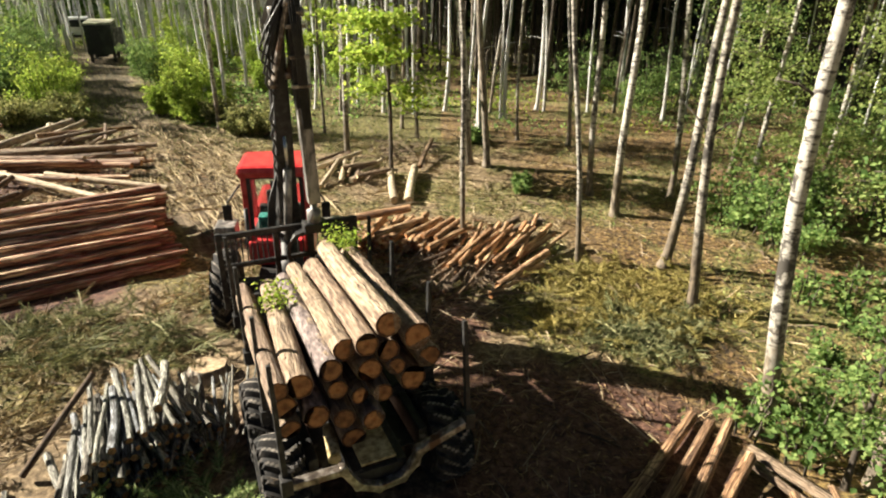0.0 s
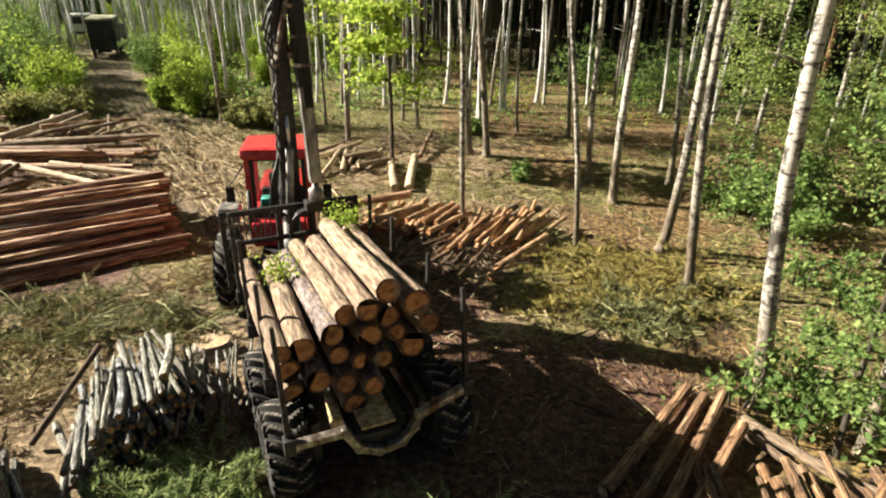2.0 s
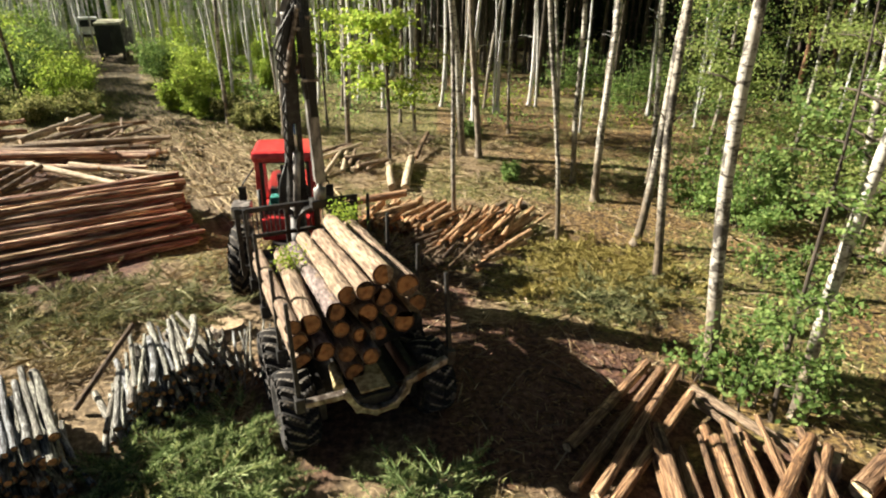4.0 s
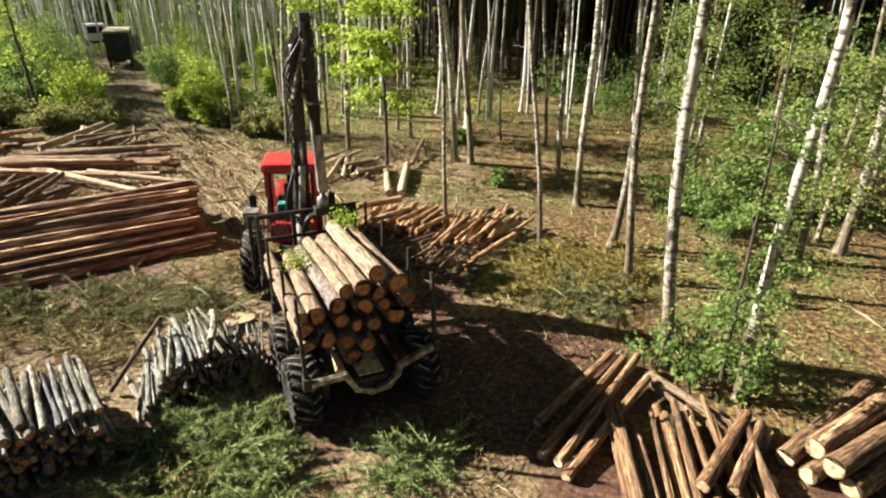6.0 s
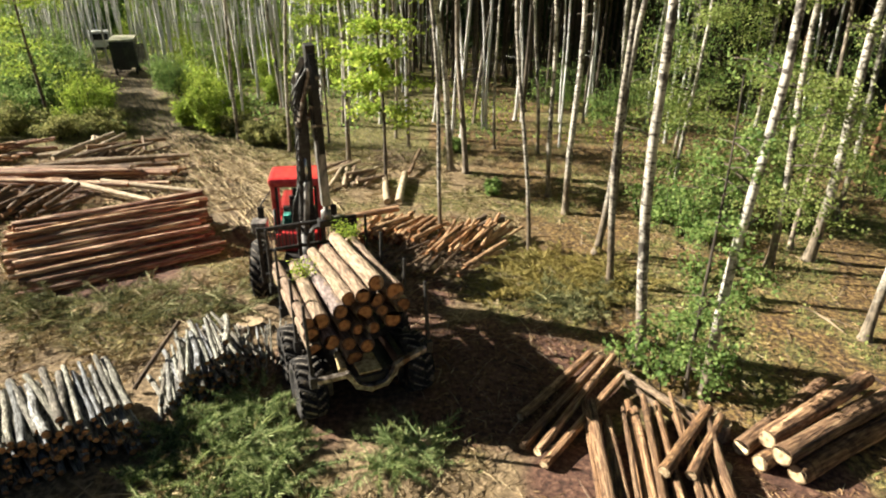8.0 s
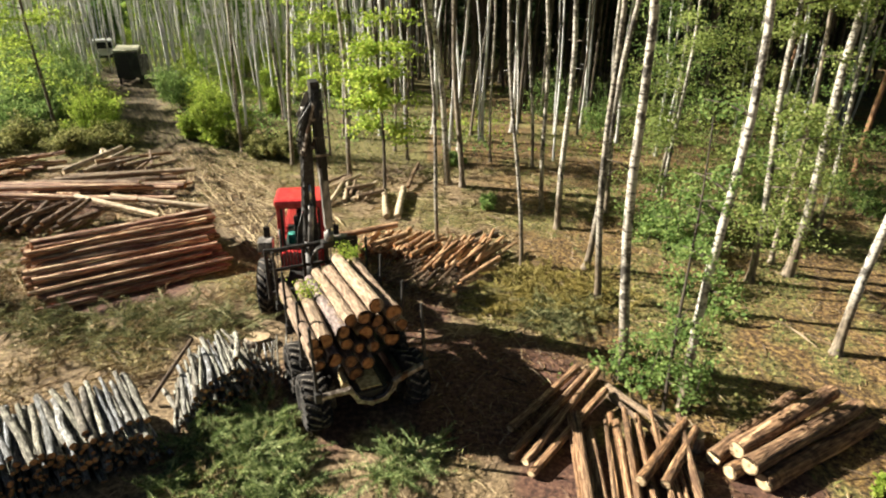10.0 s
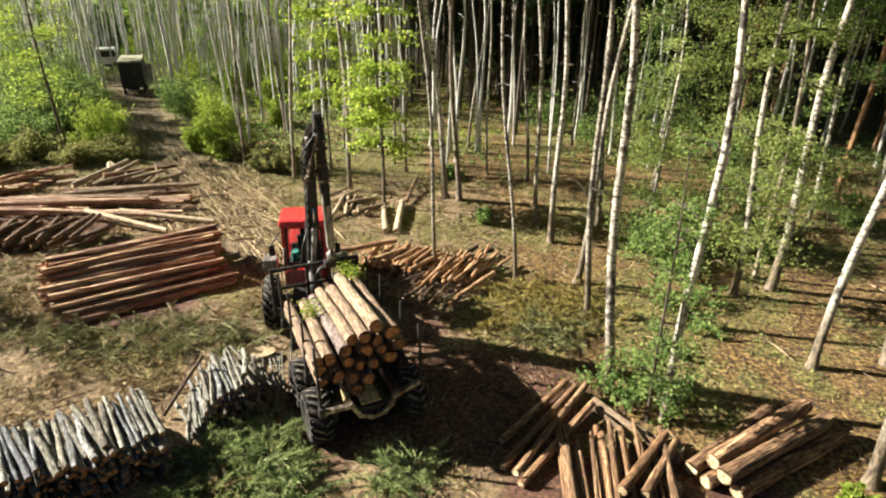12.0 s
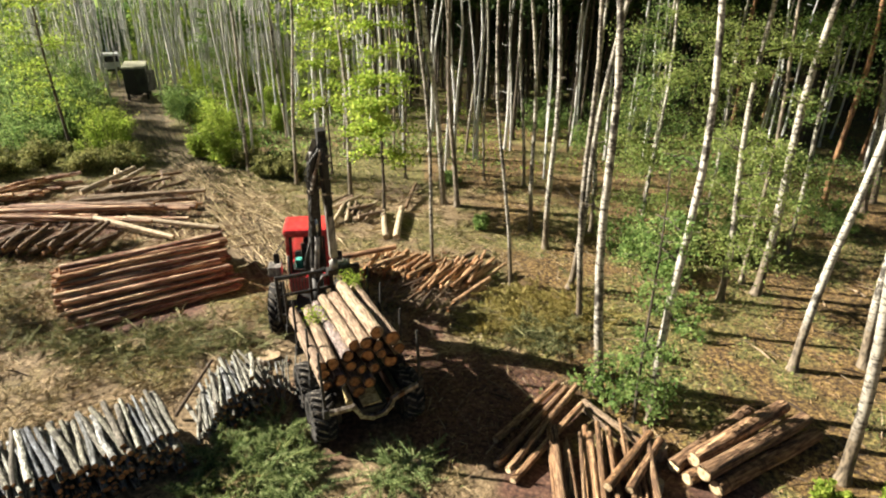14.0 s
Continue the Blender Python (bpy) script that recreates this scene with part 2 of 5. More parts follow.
RED = surface("red_paint", (0.4, 0.014, 0.018), (0.54, 0.03, 0.034), (0.62, 0.07, 0.065), 7, (1, 1, 1), 0.38, 0.05, 0.005, wear=(0.3, 0.06, 0.05), wear_at=0.72, vary=0, coat=0.3)
STEEL = surface("black_worn_steel", (0.007, 0.007, 0.008), (0.018, 0.017, 0.017), (0.05, 0.047, 0.044), 8, (1, 1, 1), 0.55, 0.15, 0.01, metal=0.2, wear=(0.17, 0.155, 0.14), wear_at=0.65, vary=0)
BOOM_GREY = surface("scuffed_grey_paint", (0.05, 0.048, 0.045), (0.17, 0.16, 0.15), (0.4, 0.38, 0.35), 8, (1, 1, 0.4), 0.5, 0.15, 0.01, metal=0.2, wear=(0.34, 0.31, 0.28), wear_at=0.6, vary=0)
BARE = surface("bare_scratched_steel", (0.06, 0.046, 0.036), (0.22, 0.185, 0.155), (0.5, 0.46, 0.41), 9, (1, 1, 1), 0.4, 0.15, 0.01, metal=0.6, wear=(0.12, 0.07, 0.045), wear_at=0.58, vary=0)
RUBBER = surface("black_rubber", (0.008, 0.008, 0.008), (0.02, 0.018, 0.017), (0.06, 0.052, 0.045), 7, (1, 1, 1), 0.85, 0.3, 0.01, wear=(0.16, 0.125, 0.09), wear_at=0.62, vary=0)
DUSTY_RUBBER = surface("dusty_rubber", (0.06, 0.052, 0.045), (0.17, 0.15, 0.125), (0.34, 0.3, 0.25), 7, (1, 1, 1), 0.85, 0.3, 0.01, wear=(0.05, 0.045, 0.04), wear_at=0.6, vary=0)
CHROME = surface("cylinder_rod", (0.5, 0.5, 0.5), (0.6, 0.6, 0.6), (0.7, 0.7, 0.7), 6, (1, 1, 1), 0.2, 0, 0, metal=1.0, vary=0)
HOSE = surface("hose_rubber", (0.01, 0.01, 0.01), (0.02, 0.02, 0.02), (0.035, 0.035, 0.035), 20, (1, 1, 1), 0.5, 0, 0, vary=0)
TEAL = surface("teal_cloth", (0.01, 0.1, 0.09), (0.02, 0.2, 0.17), (0.05, 0.3, 0.25), 10, (1, 1, 1), 0.9, 0.1, 0.01, vary=0)
TRAILER = surface("dark_trailer_paint", (0.01, 0.012, 0.01), (0.025, 0.028, 0.022), (0.05, 0.052, 0.042), 2, (1, 1, 1), 0.6, 0.1, 0.01, vary=0)
ROOF_PAINT = surface("pale_roof_sheet", (0.28, 0.28, 0.2), (0.45, 0.45, 0.33), (0.6, 0.6, 0.46), 2, (1, 1, 1), 0.6, 0.1, 0.01, vary=0)
WHITE_PAINT = surface("white_vehicle_paint", (0.55, 0.58, 0.6), (0.7, 0.72, 0.74), (0.8, 0.8, 0.8), 2, (1, 1, 1), 0.45, 0, 0, vary=0)
BLUE_PAINT = surface("blue_vehicle_paint", (0.03, 0.14, 0.4), (0.05, 0.22, 0.55), (0.1, 0.3, 0.62), 2, (1, 1, 1), 0.45, 0, 0, vary=0)
LEAF_LIME = leaf_material("lime_leaves", (0.17, 0.26, 0.04), (0.28, 0.39, 0.06), (0.43, 0.5, 0.11), 0.6)
LEAF_GREEN = leaf_material("green_leaves", (0.1, 0.18, 0.055), (0.2, 0.31, 0.1), (0.34, 0.44, 0.16), 0.6)
LEAF_BIRCH = leaf_material("birch_leaves", (0.15, 0.21, 0.06), (0.27, 0.345, 0.11), (0.4, 0.455, 0.17), 0.6)
# conifer green taken near black: the back wood's shade is in the colour
LEAF_DARK = leaf_material("shade_dark_conifer_needles", (0.012, 0.026, 0.008), (0.025, 0.05, 0.014), (0.05, 0.085, 0.025), 0.2)
BRUSH = leaf_material("cut_spruce_needles", (0.08, 0.125, 0.045), (0.2, 0.27, 0.115), (0.44, 0.49, 0.25), 0.25)
OLIVE_BRUSH = leaf_material("faded_spruce_needles", (0.055, 0.066, 0.03), (0.155, 0.168, 0.078), (0.36, 0.345, 0.19), 0.2)
DRY_BRUSH = leaf_material("drying_needles", (0.12, 0.105, 0.03), (0.23, 0.2, 0.065), (0.4, 0.33, 0.13), 0.15)
PALE_BRUSH = leaf_material("dry_straw_branches", (0.1, 0.078, 0.04), (0.24, 0.185, 0.1), (0.5, 0.41, 0.26), 0.1)
OLIVE = leaf_material("dull_weed_leaves", (0.1, 0.12, 0.04), (0.23, 0.24, 0.09), (0.42, 0.4, 0.18), 0.55)
STRAW = stuff_material("dry_straw", (0.1, 0.068, 0.03), (0.27, 0.2, 0.1), (0.58, 0.48, 0.3))
GRASS = stuff_material("grass_blades", (0.05, 0.075, 0.016), (0.11, 0.14, 0.03), (0.24, 0.25, 0.08))
TWIG = stuff_material("dead_twigs", (0.045, 0.03, 0.02), (0.14, 0.1, 0.065), (0.34, 0.26, 0.18))
CHIP = stuff_material("bark_and_chips", (0.07, 0.035, 0.018), (0.2, 0.11, 0.05), (0.4, 0.27, 0.14))
ORANGE_CHIP = stuff_material("orange_bark_slivers", (0.09, 0.04, 0.018), (0.27, 0.13, 0.05), (0.5, 0.3, 0.14))
GROUND = ground_material()


def glass():
    m, nt, b = nodes_of("cab_glass")
    b.inputs["Base Color"].default_value = (0.75, 0.82, 0.8, 1)
    b.inputs["Roughness"].default_value = 0.04
    b.inputs["Transmission Weight"].default_value = 1.0
    b.inputs["IOR"].default_value = 1.1
    return m


GLASS = glass()
DARK_GLASS = surface("dark_vehicle_glass", (0.012, 0.014, 0.016), (0.02, 0.024, 0.027), (0.03, 0.035, 0.04), 2, (1, 1, 1), 0.08, 0, 0, vary=0)


# ---- building blocks ----
def mesh_of(bm, name, *mats):
    me = bpy.data.meshes.new(name)
    bm.to_mesh(me)
    bm.free()
    for m in mats:
        me.materials.append(m)
    return me


def part(name, bm, material, parent, label=""):
    mats = material if isinstance(material, tuple) else (material,)
    ob = new(name, bm if isinstance(bm, bpy.types.Mesh) else mesh_of(bm, name, *mats))
    ob.parent = parent
    return tagged(ob, label)


def tube(bm, pts, radii, n=8, cap=True, cap_mat=0, rnd=None, rough=0.0):
    """A round, bent, tapering bar through pts."""
    pts = [Vector(p) for p in pts]
    rings = []
    side = None
    for i, p in enumerate(pts):
        way = (pts[min(i + 1, len(pts) - 1)] - pts[max(i - 1, 0)]).normalized()
        side = way.orthogonal().normalized() if side is None else (side - way * side.dot(way)).normalized()
        up = way.cross(side)
        r = radii[i] if isinstance(radii, (list, tuple)) else radii
        ring = []
        for k in range(n):
            a = 2 * math.pi * k / n
            q = r * (1 + (rnd.uniform(-rough, rough) if rnd else 0))
            ring.append(bm.verts.new(p + (side * math.cos(a) + up * math.sin(a)) * q))
        rings.append(ring)
    for a, b in zip(rings, rings[1:]):
        for k in range(n):
            f = bm.faces.new((a[k], a[(k + 1) % n], b[(k + 1) % n], b[k]))
            f.smooth = True
    if cap:
        bm.faces.new(list(reversed(rings[0]))).material_index = cap_mat
        bm.faces.new(rings[-1]).material_index = cap_mat
    return bm


def box(bm, x0, y0, z0, x1, y1, z1, bevel=0.015, turn=None):
    """A box with softened edges."""
    out = bmesh.ops.create_cube(bm, size=1)
    vs = out["verts"]
    bmesh.ops.scale(bm, vec=(x1 - x0, y1 - y0, z1 - z0), verts=vs)
    if bevel:
        es = list({e for v in vs for e in v.link_edges})
        res = bmesh.ops.bevel(bm, geom=es, offset=bevel, segments=2, affect="EDGES", profile=0.6)
        vs = list({v for f in res["faces"] for v in f.verts} | {v for v in vs if v.is_valid})
    if turn:
        bmesh.ops.transform(bm, matrix=turn, verts=vs)
    bmesh.ops.translate(bm, vec=((x0 + x1) / 2, (y0 + y1) / 2, (z0 + z1) / 2), verts=vs)
    return bm


def beam(bm, a, b, w0, h0, w1=None, h1=None, up=(0, 0, 1), bevel=0.02):
    """A tapering box girder from a to b."""
    a, b = Vector(a), Vector(b)
    w1, h1 = w1 or w0, h1 or h0
    way = (b - a).normalized()
    side = way.cross(Vector(up))
    side = side.normalized() if side.length > 1e-4 else Vector((1, 0, 0))
    top = side.cross(way)
    vs = []
    for p, w, h in ((a, w0, h0), (b, w1, h1)):
        vs.append([bm.verts.new(p + side * (sx * w / 2) + top * (sz * h / 2)) for sx, sz in ((-1, -1), (1, -1), (1, 1), (-1, 1))])
    fs = [bm.faces.new((vs[0][k], vs[0][(k + 1) % 4], vs[1][(k + 1) % 4], vs[1][k])) for k in range(4)]
    fs += [bm.faces.new(list(reversed(vs[0]))), bm.faces.new(vs[1])]
    bmesh.ops.recalc_face_normals(bm, faces=fs)
    if bevel:
        bmesh.ops.bevel(bm, geom=list({e for f in fs for e in f.edges}), offset=bevel, segments=2, affect="EDGES", profile=0.6)
    return bm


def leaf_mesh(name, centres, size, material, rnd, flat=0.5, long=1.5):
    """One mesh of many small folded leaves."""
    c = np.asarray(centres, float)
    n = len(c)
    a = rnd.normal(size=(n, 3))
    a[:, 2] *= 0.5
    a /= np.linalg.norm(a, axis=1)[:, None]
    nrm = rnd.normal(size=(n, 3)) * (1 - flat) + np.array([0, 0, 1.0]) * flat
    b = np.cross(a, nrm)
    b /= np.linalg.norm(b, axis=1)[:, None] + 1e-9
    up = np.cross(b, a)
    s = size * rnd.uniform(0.65, 1.3, size=(n, 1))
    v = np.stack((c - a * s * long / 2, c + b * s / 2 + up * s * 0.12, c + a * s * long / 2, c - b * s / 2 + up * s * 0.12), 1).reshape(-1, 3)
    i = np.arange(n)[:, None] * 4
    f = np.concatenate((i + np.array([[0, 1, 2]]), i + np.array([[0, 2, 3]])), 0)
    me = bpy.data.meshes.new(name)
    me.from_pydata(v.tolist(), [], f.tolist())
    me.materials.append(material)
    return me


def blade_mesh(name, base, tip, width, material, rnd, arch=0.06):
    """One mesh of many thin blades or slivers, each from its base to its tip."""
    p, q = np.asarray(base, float), np.asarray(tip, float)
    d = q - p
    w = np.cross(d, rnd.normal(size=d.shape))
    w /= np.linalg.norm(w, axis=1)[:, None] + 1e-9
    w *= np.asarray(width).reshape(-1, 1) / 2
    m = (p + q) / 2 + np.array([0, 0, 1.0]) * (np.linalg.norm(d, axis=1)[:, None] * arch)
    v = np.stack((p - w, p + w, m + w * 0.8, q, m - w * 0.8), 1).reshape(-1, 3)
    i = np.arange(len(p))[:, None] * 5
    f = (i + np.array([[0, 1, 2, 3, 4]])).tolist()
    me = bpy.data.meshes.new(name)
    me.from_pydata(v.tolist(), [], f)
    me.materials.append(material)
    return me


# ---- ground ----
def step(a, b, x):
    t = min(max((x - a) / (b - a), 0), 1)
    return t * t * (3 - 2 * t)


def track_off(x, y):
    """How far a place lies from the middle of the wheel track."""
    pts = ((-3.0, 12.0), (-7.5, 18.5), (-12.5, 26.5), (-19.0, 36.5), (-26.0, 49.0), (-29.0, 54.0))
    best = 99.0
    for (ax, ay), (bx, by) in zip(pts, pts[1:]):
        dx, dy = bx - ax, by - ay
        t = min(max(((x - ax) * dx + (y - ay) * dy) / (dx * dx + dy * dy), 0), 1)
        best = min(best, math.hypot(x - ax - t * dx, y - ay - t * dy))
    return best


def n2(x, y, s, o=0.0):
    return noise.noise(Vector((x * s + o, y * s - o, 3.1 + o)))


def wood_edge(x, y):
    """1 under the trees, 0 in the clearing."""
    right = step(-1.0, 1.6, (x - 3.6) + 0.08 * (y - 9) + 0.9 * n2(x, y, 0.35))
    back = step(-1.5, 1.5, y - 25.5 + 0.16 * x + 1.2 * n2(x, y, 0.3, 5))
    return max(right if y > 4 else right * step(2, 4, y), back)


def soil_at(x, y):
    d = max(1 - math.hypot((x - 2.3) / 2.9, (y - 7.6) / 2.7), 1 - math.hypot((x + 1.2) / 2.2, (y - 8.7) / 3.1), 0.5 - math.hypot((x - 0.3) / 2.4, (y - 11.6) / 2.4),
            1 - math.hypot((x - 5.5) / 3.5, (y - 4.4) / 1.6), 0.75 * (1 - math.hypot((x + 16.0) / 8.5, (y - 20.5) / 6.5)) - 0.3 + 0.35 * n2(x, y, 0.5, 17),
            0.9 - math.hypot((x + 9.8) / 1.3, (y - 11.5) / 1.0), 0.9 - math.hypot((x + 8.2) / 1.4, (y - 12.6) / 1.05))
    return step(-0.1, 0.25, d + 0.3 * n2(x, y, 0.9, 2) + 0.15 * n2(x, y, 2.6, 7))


def green_at(x, y):
    w = wood_edge(x, y)
    g = 0.85 * n2(x, y, 0.33, 11) + 0.5 * n2(x, y, 1.1, 4)
    lift = 0.18 - 0.04 * w - 0.3 * step(-2.5, -4.5, x) * step(10.2, 9.0, y)
    lift += 0.4 * max(0, 1 - math.hypot((x + 8.6) / 3.2, (y - 9.8) / 1.6)) + 0.45 * max(0, 1 - math.hypot((x - 4.6) / 3.2, (y - 12.4) / 2.2))
    lift += 0.5 * max(0, 1 - math.hypot((x - 9.0) / 2.6, (y - 13.0) / 3.0)) + 0.5 * max(0, 1 - math.hypot((x + 14.5) / 4.0, (y - 12.6) / 2.2))
    lift += 0.3 * max(0, 1 - math.hypot((x - 2.6) / 5.0, (y - 17.5) / 5.5))
    if y > 24 and x < 0:
        lift += 0.4
    return step(-0.05, 0.3, g + lift - 0.12)


def gz(x, y):
    """Height of the ground."""
    h = 0.07 * n2(x, y, 0.28) + 0.035 * n2(x, y, 0.9, 3) + 0.012 * n2(x, y, 3.1, 6)
    t = track_off(x, y)
    if t < 3:
        h += -0.05 * math.exp(-((t - 0.95) / 0.3) ** 2) + 0.03 * math.exp(-(t / 0.4) ** 2)
    return h


def bare(x, y):
    """0 where stacks and the machine stand on the ground, else 1."""
    for cx, cy, turn, hx, hy in ((-8.8, 14.1, 34.3, 2.9, 2.3), (-8.4, 4.1, 27, 3.6, 1.2), (-4.9, 7.3, 47, 1.3, 1.1), (-2.2, 8.9, 114.5, 4.2, 1.5), (4.3, 5.6, 60, 2.2, 1.5), (8.6, 5.8, 30, 2.1, 0.9)):
        a = radians(turn)
        u, v = (x - cx) * math.cos(a) + (y - cy) * math.sin(a), -(x - cx) * math.sin(a) + (y - cy) * math.cos(a)
        if abs(u) < hx and abs(v) < hy:
            return 0.0
    return 1.0


def axis(lo, hi, fine, far):
    mid = list(np.arange(lo, hi, fine))
    out, s, a, b = [], fine, lo, hi
    below, above = [], []
    while a > -far:
        s *= 1.18
        a -= s
        below.append(a)
    s = fine
    while b < far:
        above.append(b)
        s *= 1.18
        b += s
    return below[::-1] + mid + above


def build_ground():
    xs, ys = axis(-22, 22, 0.16, 700), axis(0, 40, 0.16, 700)
    nx = len(xs)
    verts, cover, woods = [], [], []
    for y in ys:
        for x in xs:
            near = abs(x) < 60 and -20 < y < 80
            verts.append((x, y, gz(x, y)))
            if near:
                t = track_off(x, y)
                tr = step(2.0, 0.9, t + 0.7 * n2(x, y, 0.8, 1)) * (0.75 if y > 15 else 0.2)
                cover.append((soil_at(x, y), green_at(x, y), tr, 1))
                woods.append(wood_edge(x, y))
            else:
                cover.append((0, 0.3, 0, 1))
                woods.append(1.0)
    faces = [(j * nx + i, j * nx + i + 1, (j + 1) * nx + i + 1, (j + 1) * nx + i) for j in range(len(ys) - 1) for i in range(nx - 1)]
    me = bpy.data.meshes.new("ground")
    me.from_pydata(verts, [], faces)
    ca = me.attributes.new("cover", "FLOAT_COLOR", "POINT")
    ca.data.foreach_set("color", np.array(cover, float).ravel())
    wa = me.attributes.new("woods", "FLOAT", "POINT")
    wa.data.foreach_set("value", woods)
    me.polygons.foreach_set("use_smooth", [True] * len(faces))
    me.materials.append(GROUND)
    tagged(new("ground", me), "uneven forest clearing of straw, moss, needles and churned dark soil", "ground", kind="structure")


build_ground()

# ---- logs ----
def log_meshes(kind, bark, cut, count=5, n=12, rough=0.05, bend=0.12, knots=3):
    """Logs of length 1 along y and radius 1: a bent, knobbly stem and its two sawn ends."""
    out = []
    rnd = random.Random(kind)
    for _ in range(count):
        bm = bmesh.new()
        bx, bz, taper = rnd.uniform(-bend, bend), rnd.uniform(-bend, bend), rnd.uniform(0.8, 0.94)
        kink, turn = rnd.uniform(-bend, bend) * 0.5, rnd.uniform(0, 6.28)
        ys = (-0.4985, -0.494, -0.37, -0.25, -0.12, 0.0, 0.12, 0.25, 0.37, 0.494, 0.4985)
        wobble, rings = [1 + rnd.uniform(-rough, rough) for _j in range(n)], []

        def middle(y):
            return bx * math.sin(3.1 * (y + 0.5)) + kink * math.sin(9 * y + turn), bz * math.sin(3.1 * (y + 0.5)) + kink * math.cos(8 * y + turn)

        for y in ys:
            cx, cz = middle(y)
            q = (1.0 + (taper - 1.0) * (y + 0.5)) * (0.95 if abs(y) > 0.498 else 1) * (1 + rnd.uniform(-rough, rough) * 0.4)
            ring = []
            for k in range(n):
                t = 2 * math.pi * k / n
                w = q * wobble[k] * (1 + rnd.uniform(-rough, rough) * 0.6)
                ring.append(bm.verts.new((cx + w * math.cos(t), y, cz + w * math.sin(t))))
            rings.append(ring)
        for p, q in zip(rings, rings[1:]):
            for k in range(n):
                bm.faces.new((p[k], q[k], q[(k + 1) % n], p[(k + 1) % n])).smooth = True
        ends = []
        for ring, sy in ((rings[0], -1), (rings[-1], 1)):
            bm.faces.new(ring if sy < 0 else list(reversed(ring)))
            cap = bmesh.new()
            low = [cap.verts.new(v.co) for v in ring]
            high = [cap.verts.new((v.co.x, sy * (0.4998 + 0.003 * math.cos(2 * math.pi * k / n + bx * 20)), v.co.z)) for k, v in enumerate(ring)]
            for k in range(n):
                cap.faces.new((low[k], low[(k + 1) % n], high[(k + 1) % n], high[k]))
            cap.faces.new(high)
            cap.faces.new(list(reversed(low)))
            bmesh.ops.recalc_face_normals(cap, faces=cap.faces)
            ends.append(mesh_of(cap, "sawn_end", cut))
        for _k in range(knots):
            y, a = rnd.uniform(-0.42, 0.42), rnd.uniform(0, 6.28)
            cx, cz = middle(y)
            knob = bmesh.ops.create_icosphere(bm, subdivisions=1, radius=1.0)["verts"]
            bmesh.ops.scale(bm, vec=(0.22, 0.012, 0.22), verts=knob)
            bmesh.ops.translate(bm, vec=(cx + 0.86 * math.cos(a), y, cz + 0.86 * math.sin(a)), verts=knob)
        out.append((mesh_of(bm, kind, bark), ends))
    return out


LOGS = {
    "load": log_meshes("load", LOG_TAN, CUT_PINE, 6, 16, 0.035),
    "mauve": log_meshes("mauve", LOG_MAUVE, CUT_PINE, 3, 16, 0.035),
    "red": log_meshes("red", LOG_RED, CUT_PINE, 10, 11, 0.1, 0.45, 7),
    "brown": log_meshes("brown", LOG_BROWN, CUT_PALE, 6, 12, 0.06),
    "orange": log_meshes("orange", LOG_ORANGE, CUT_PINE, 8, 9, 0.1, 0.3),
    "birch": log_meshes("birch", LOG_BIRCH, CUT_DIM, 10, 8, 0.07, 0.6, 1),
    "dark": log_meshes("dark", LOG_DARK, CUT_DIM, 6, 8, 0.08, 0.25),
    "cream": log_meshes("cream", LOG_CREAM, CUT_PALE, 3, 10, 0.05),
    "pale": log_meshes("pale", LOG_TAN, CUT_PALE, 4, 10, 0.05),
}
LRND = random.Random(4)


def log(kind, a, b, r, label, group, name="log"):
    """A log from a to b: the thick end at a."""
    a, b = Vector(a), Vector(b)
    way = b - a
    q = way.to_track_quat("Y", "Z").to_matrix().to_4x4()
    spin = Matrix.Rotation(LRND.uniform(0, 6.28), 4, "Y")
    stem, ends = LRND.choice(LOGS[kind])
    ob = new(name, stem)
    ob.matrix_world = Matrix.Translation((a + b) / 2) @ q @ spin @ Matrix.Diagonal((r, way.length, r, 1))
    for end in ends:
        part("sawn_end", end, None, ob)
    return tagged(ob, label, "log", group)


# ---- forwarder: x to its right, y ahead, z up, from the middle of its rear bolster ----
HEAD = 24.5
machine = new("forwarder")
machine.matrix_world = pose(-0.70, 6.1, 0, 0, 0, HEAD)
tagged(machine, "red log forwarder with black crane and loaded bunk on churned soil", "forwarder")
TO_MACHINE = pose(-0.70, 6.1, 0, 0, 0, HEAD)


def tyre_mesh(r, w):
    """A lugged forestry tyre round the x axis; the lugs run in a chevron."""
    bm = bmesh.new()
    side = ((-w * 0.4, r * 0.56), (-w * 0.5, r * 0.68), (-w * 0.5, r * 0.84))
    tread = [(-w * 0.47 + w * 0.94 * k / 10, None) for k in range(11)]
    prof = list(side) + tread + [(-x, q) for x, q in reversed(side)]
    n = 108
    rings = []
    for k in range(n):
        a = 2 * math.pi * k / n
        ring = []
        for x, q in prof:
            if q is None:
                phase = (k + (abs(x) / w) * 12 + (3 if x > 0 else 0)) % 6
                q = r * (1.0 if phase < 2.6 else 0.86) - r * 0.09 * (2 * abs(x) / w) ** 4
            ring.append(bm.verts.new((x, q * math.cos(a), q * math.sin(a))))
        rings.append(ring)
    for k in range(n):
        for j in range(len(prof) - 1):
            f = bm.faces.new((rings[k][j], rings[k][j + 1], rings[(k + 1) % n][j + 1], rings[(k + 1) % n][j]))
            if min((v.co.y ** 2 + v.co.z ** 2) ** 0.5 + r * 0.09 * (2 * abs(v.co.x) / w) ** 4 for v in f.verts) > r * 0.98:
                f.material_index = 1
    bmesh.ops.recalc_face_normals(bm, faces=bm.faces)
    return mesh_of(bm, "tyre", RUBBER, DUSTY_RUBBER)


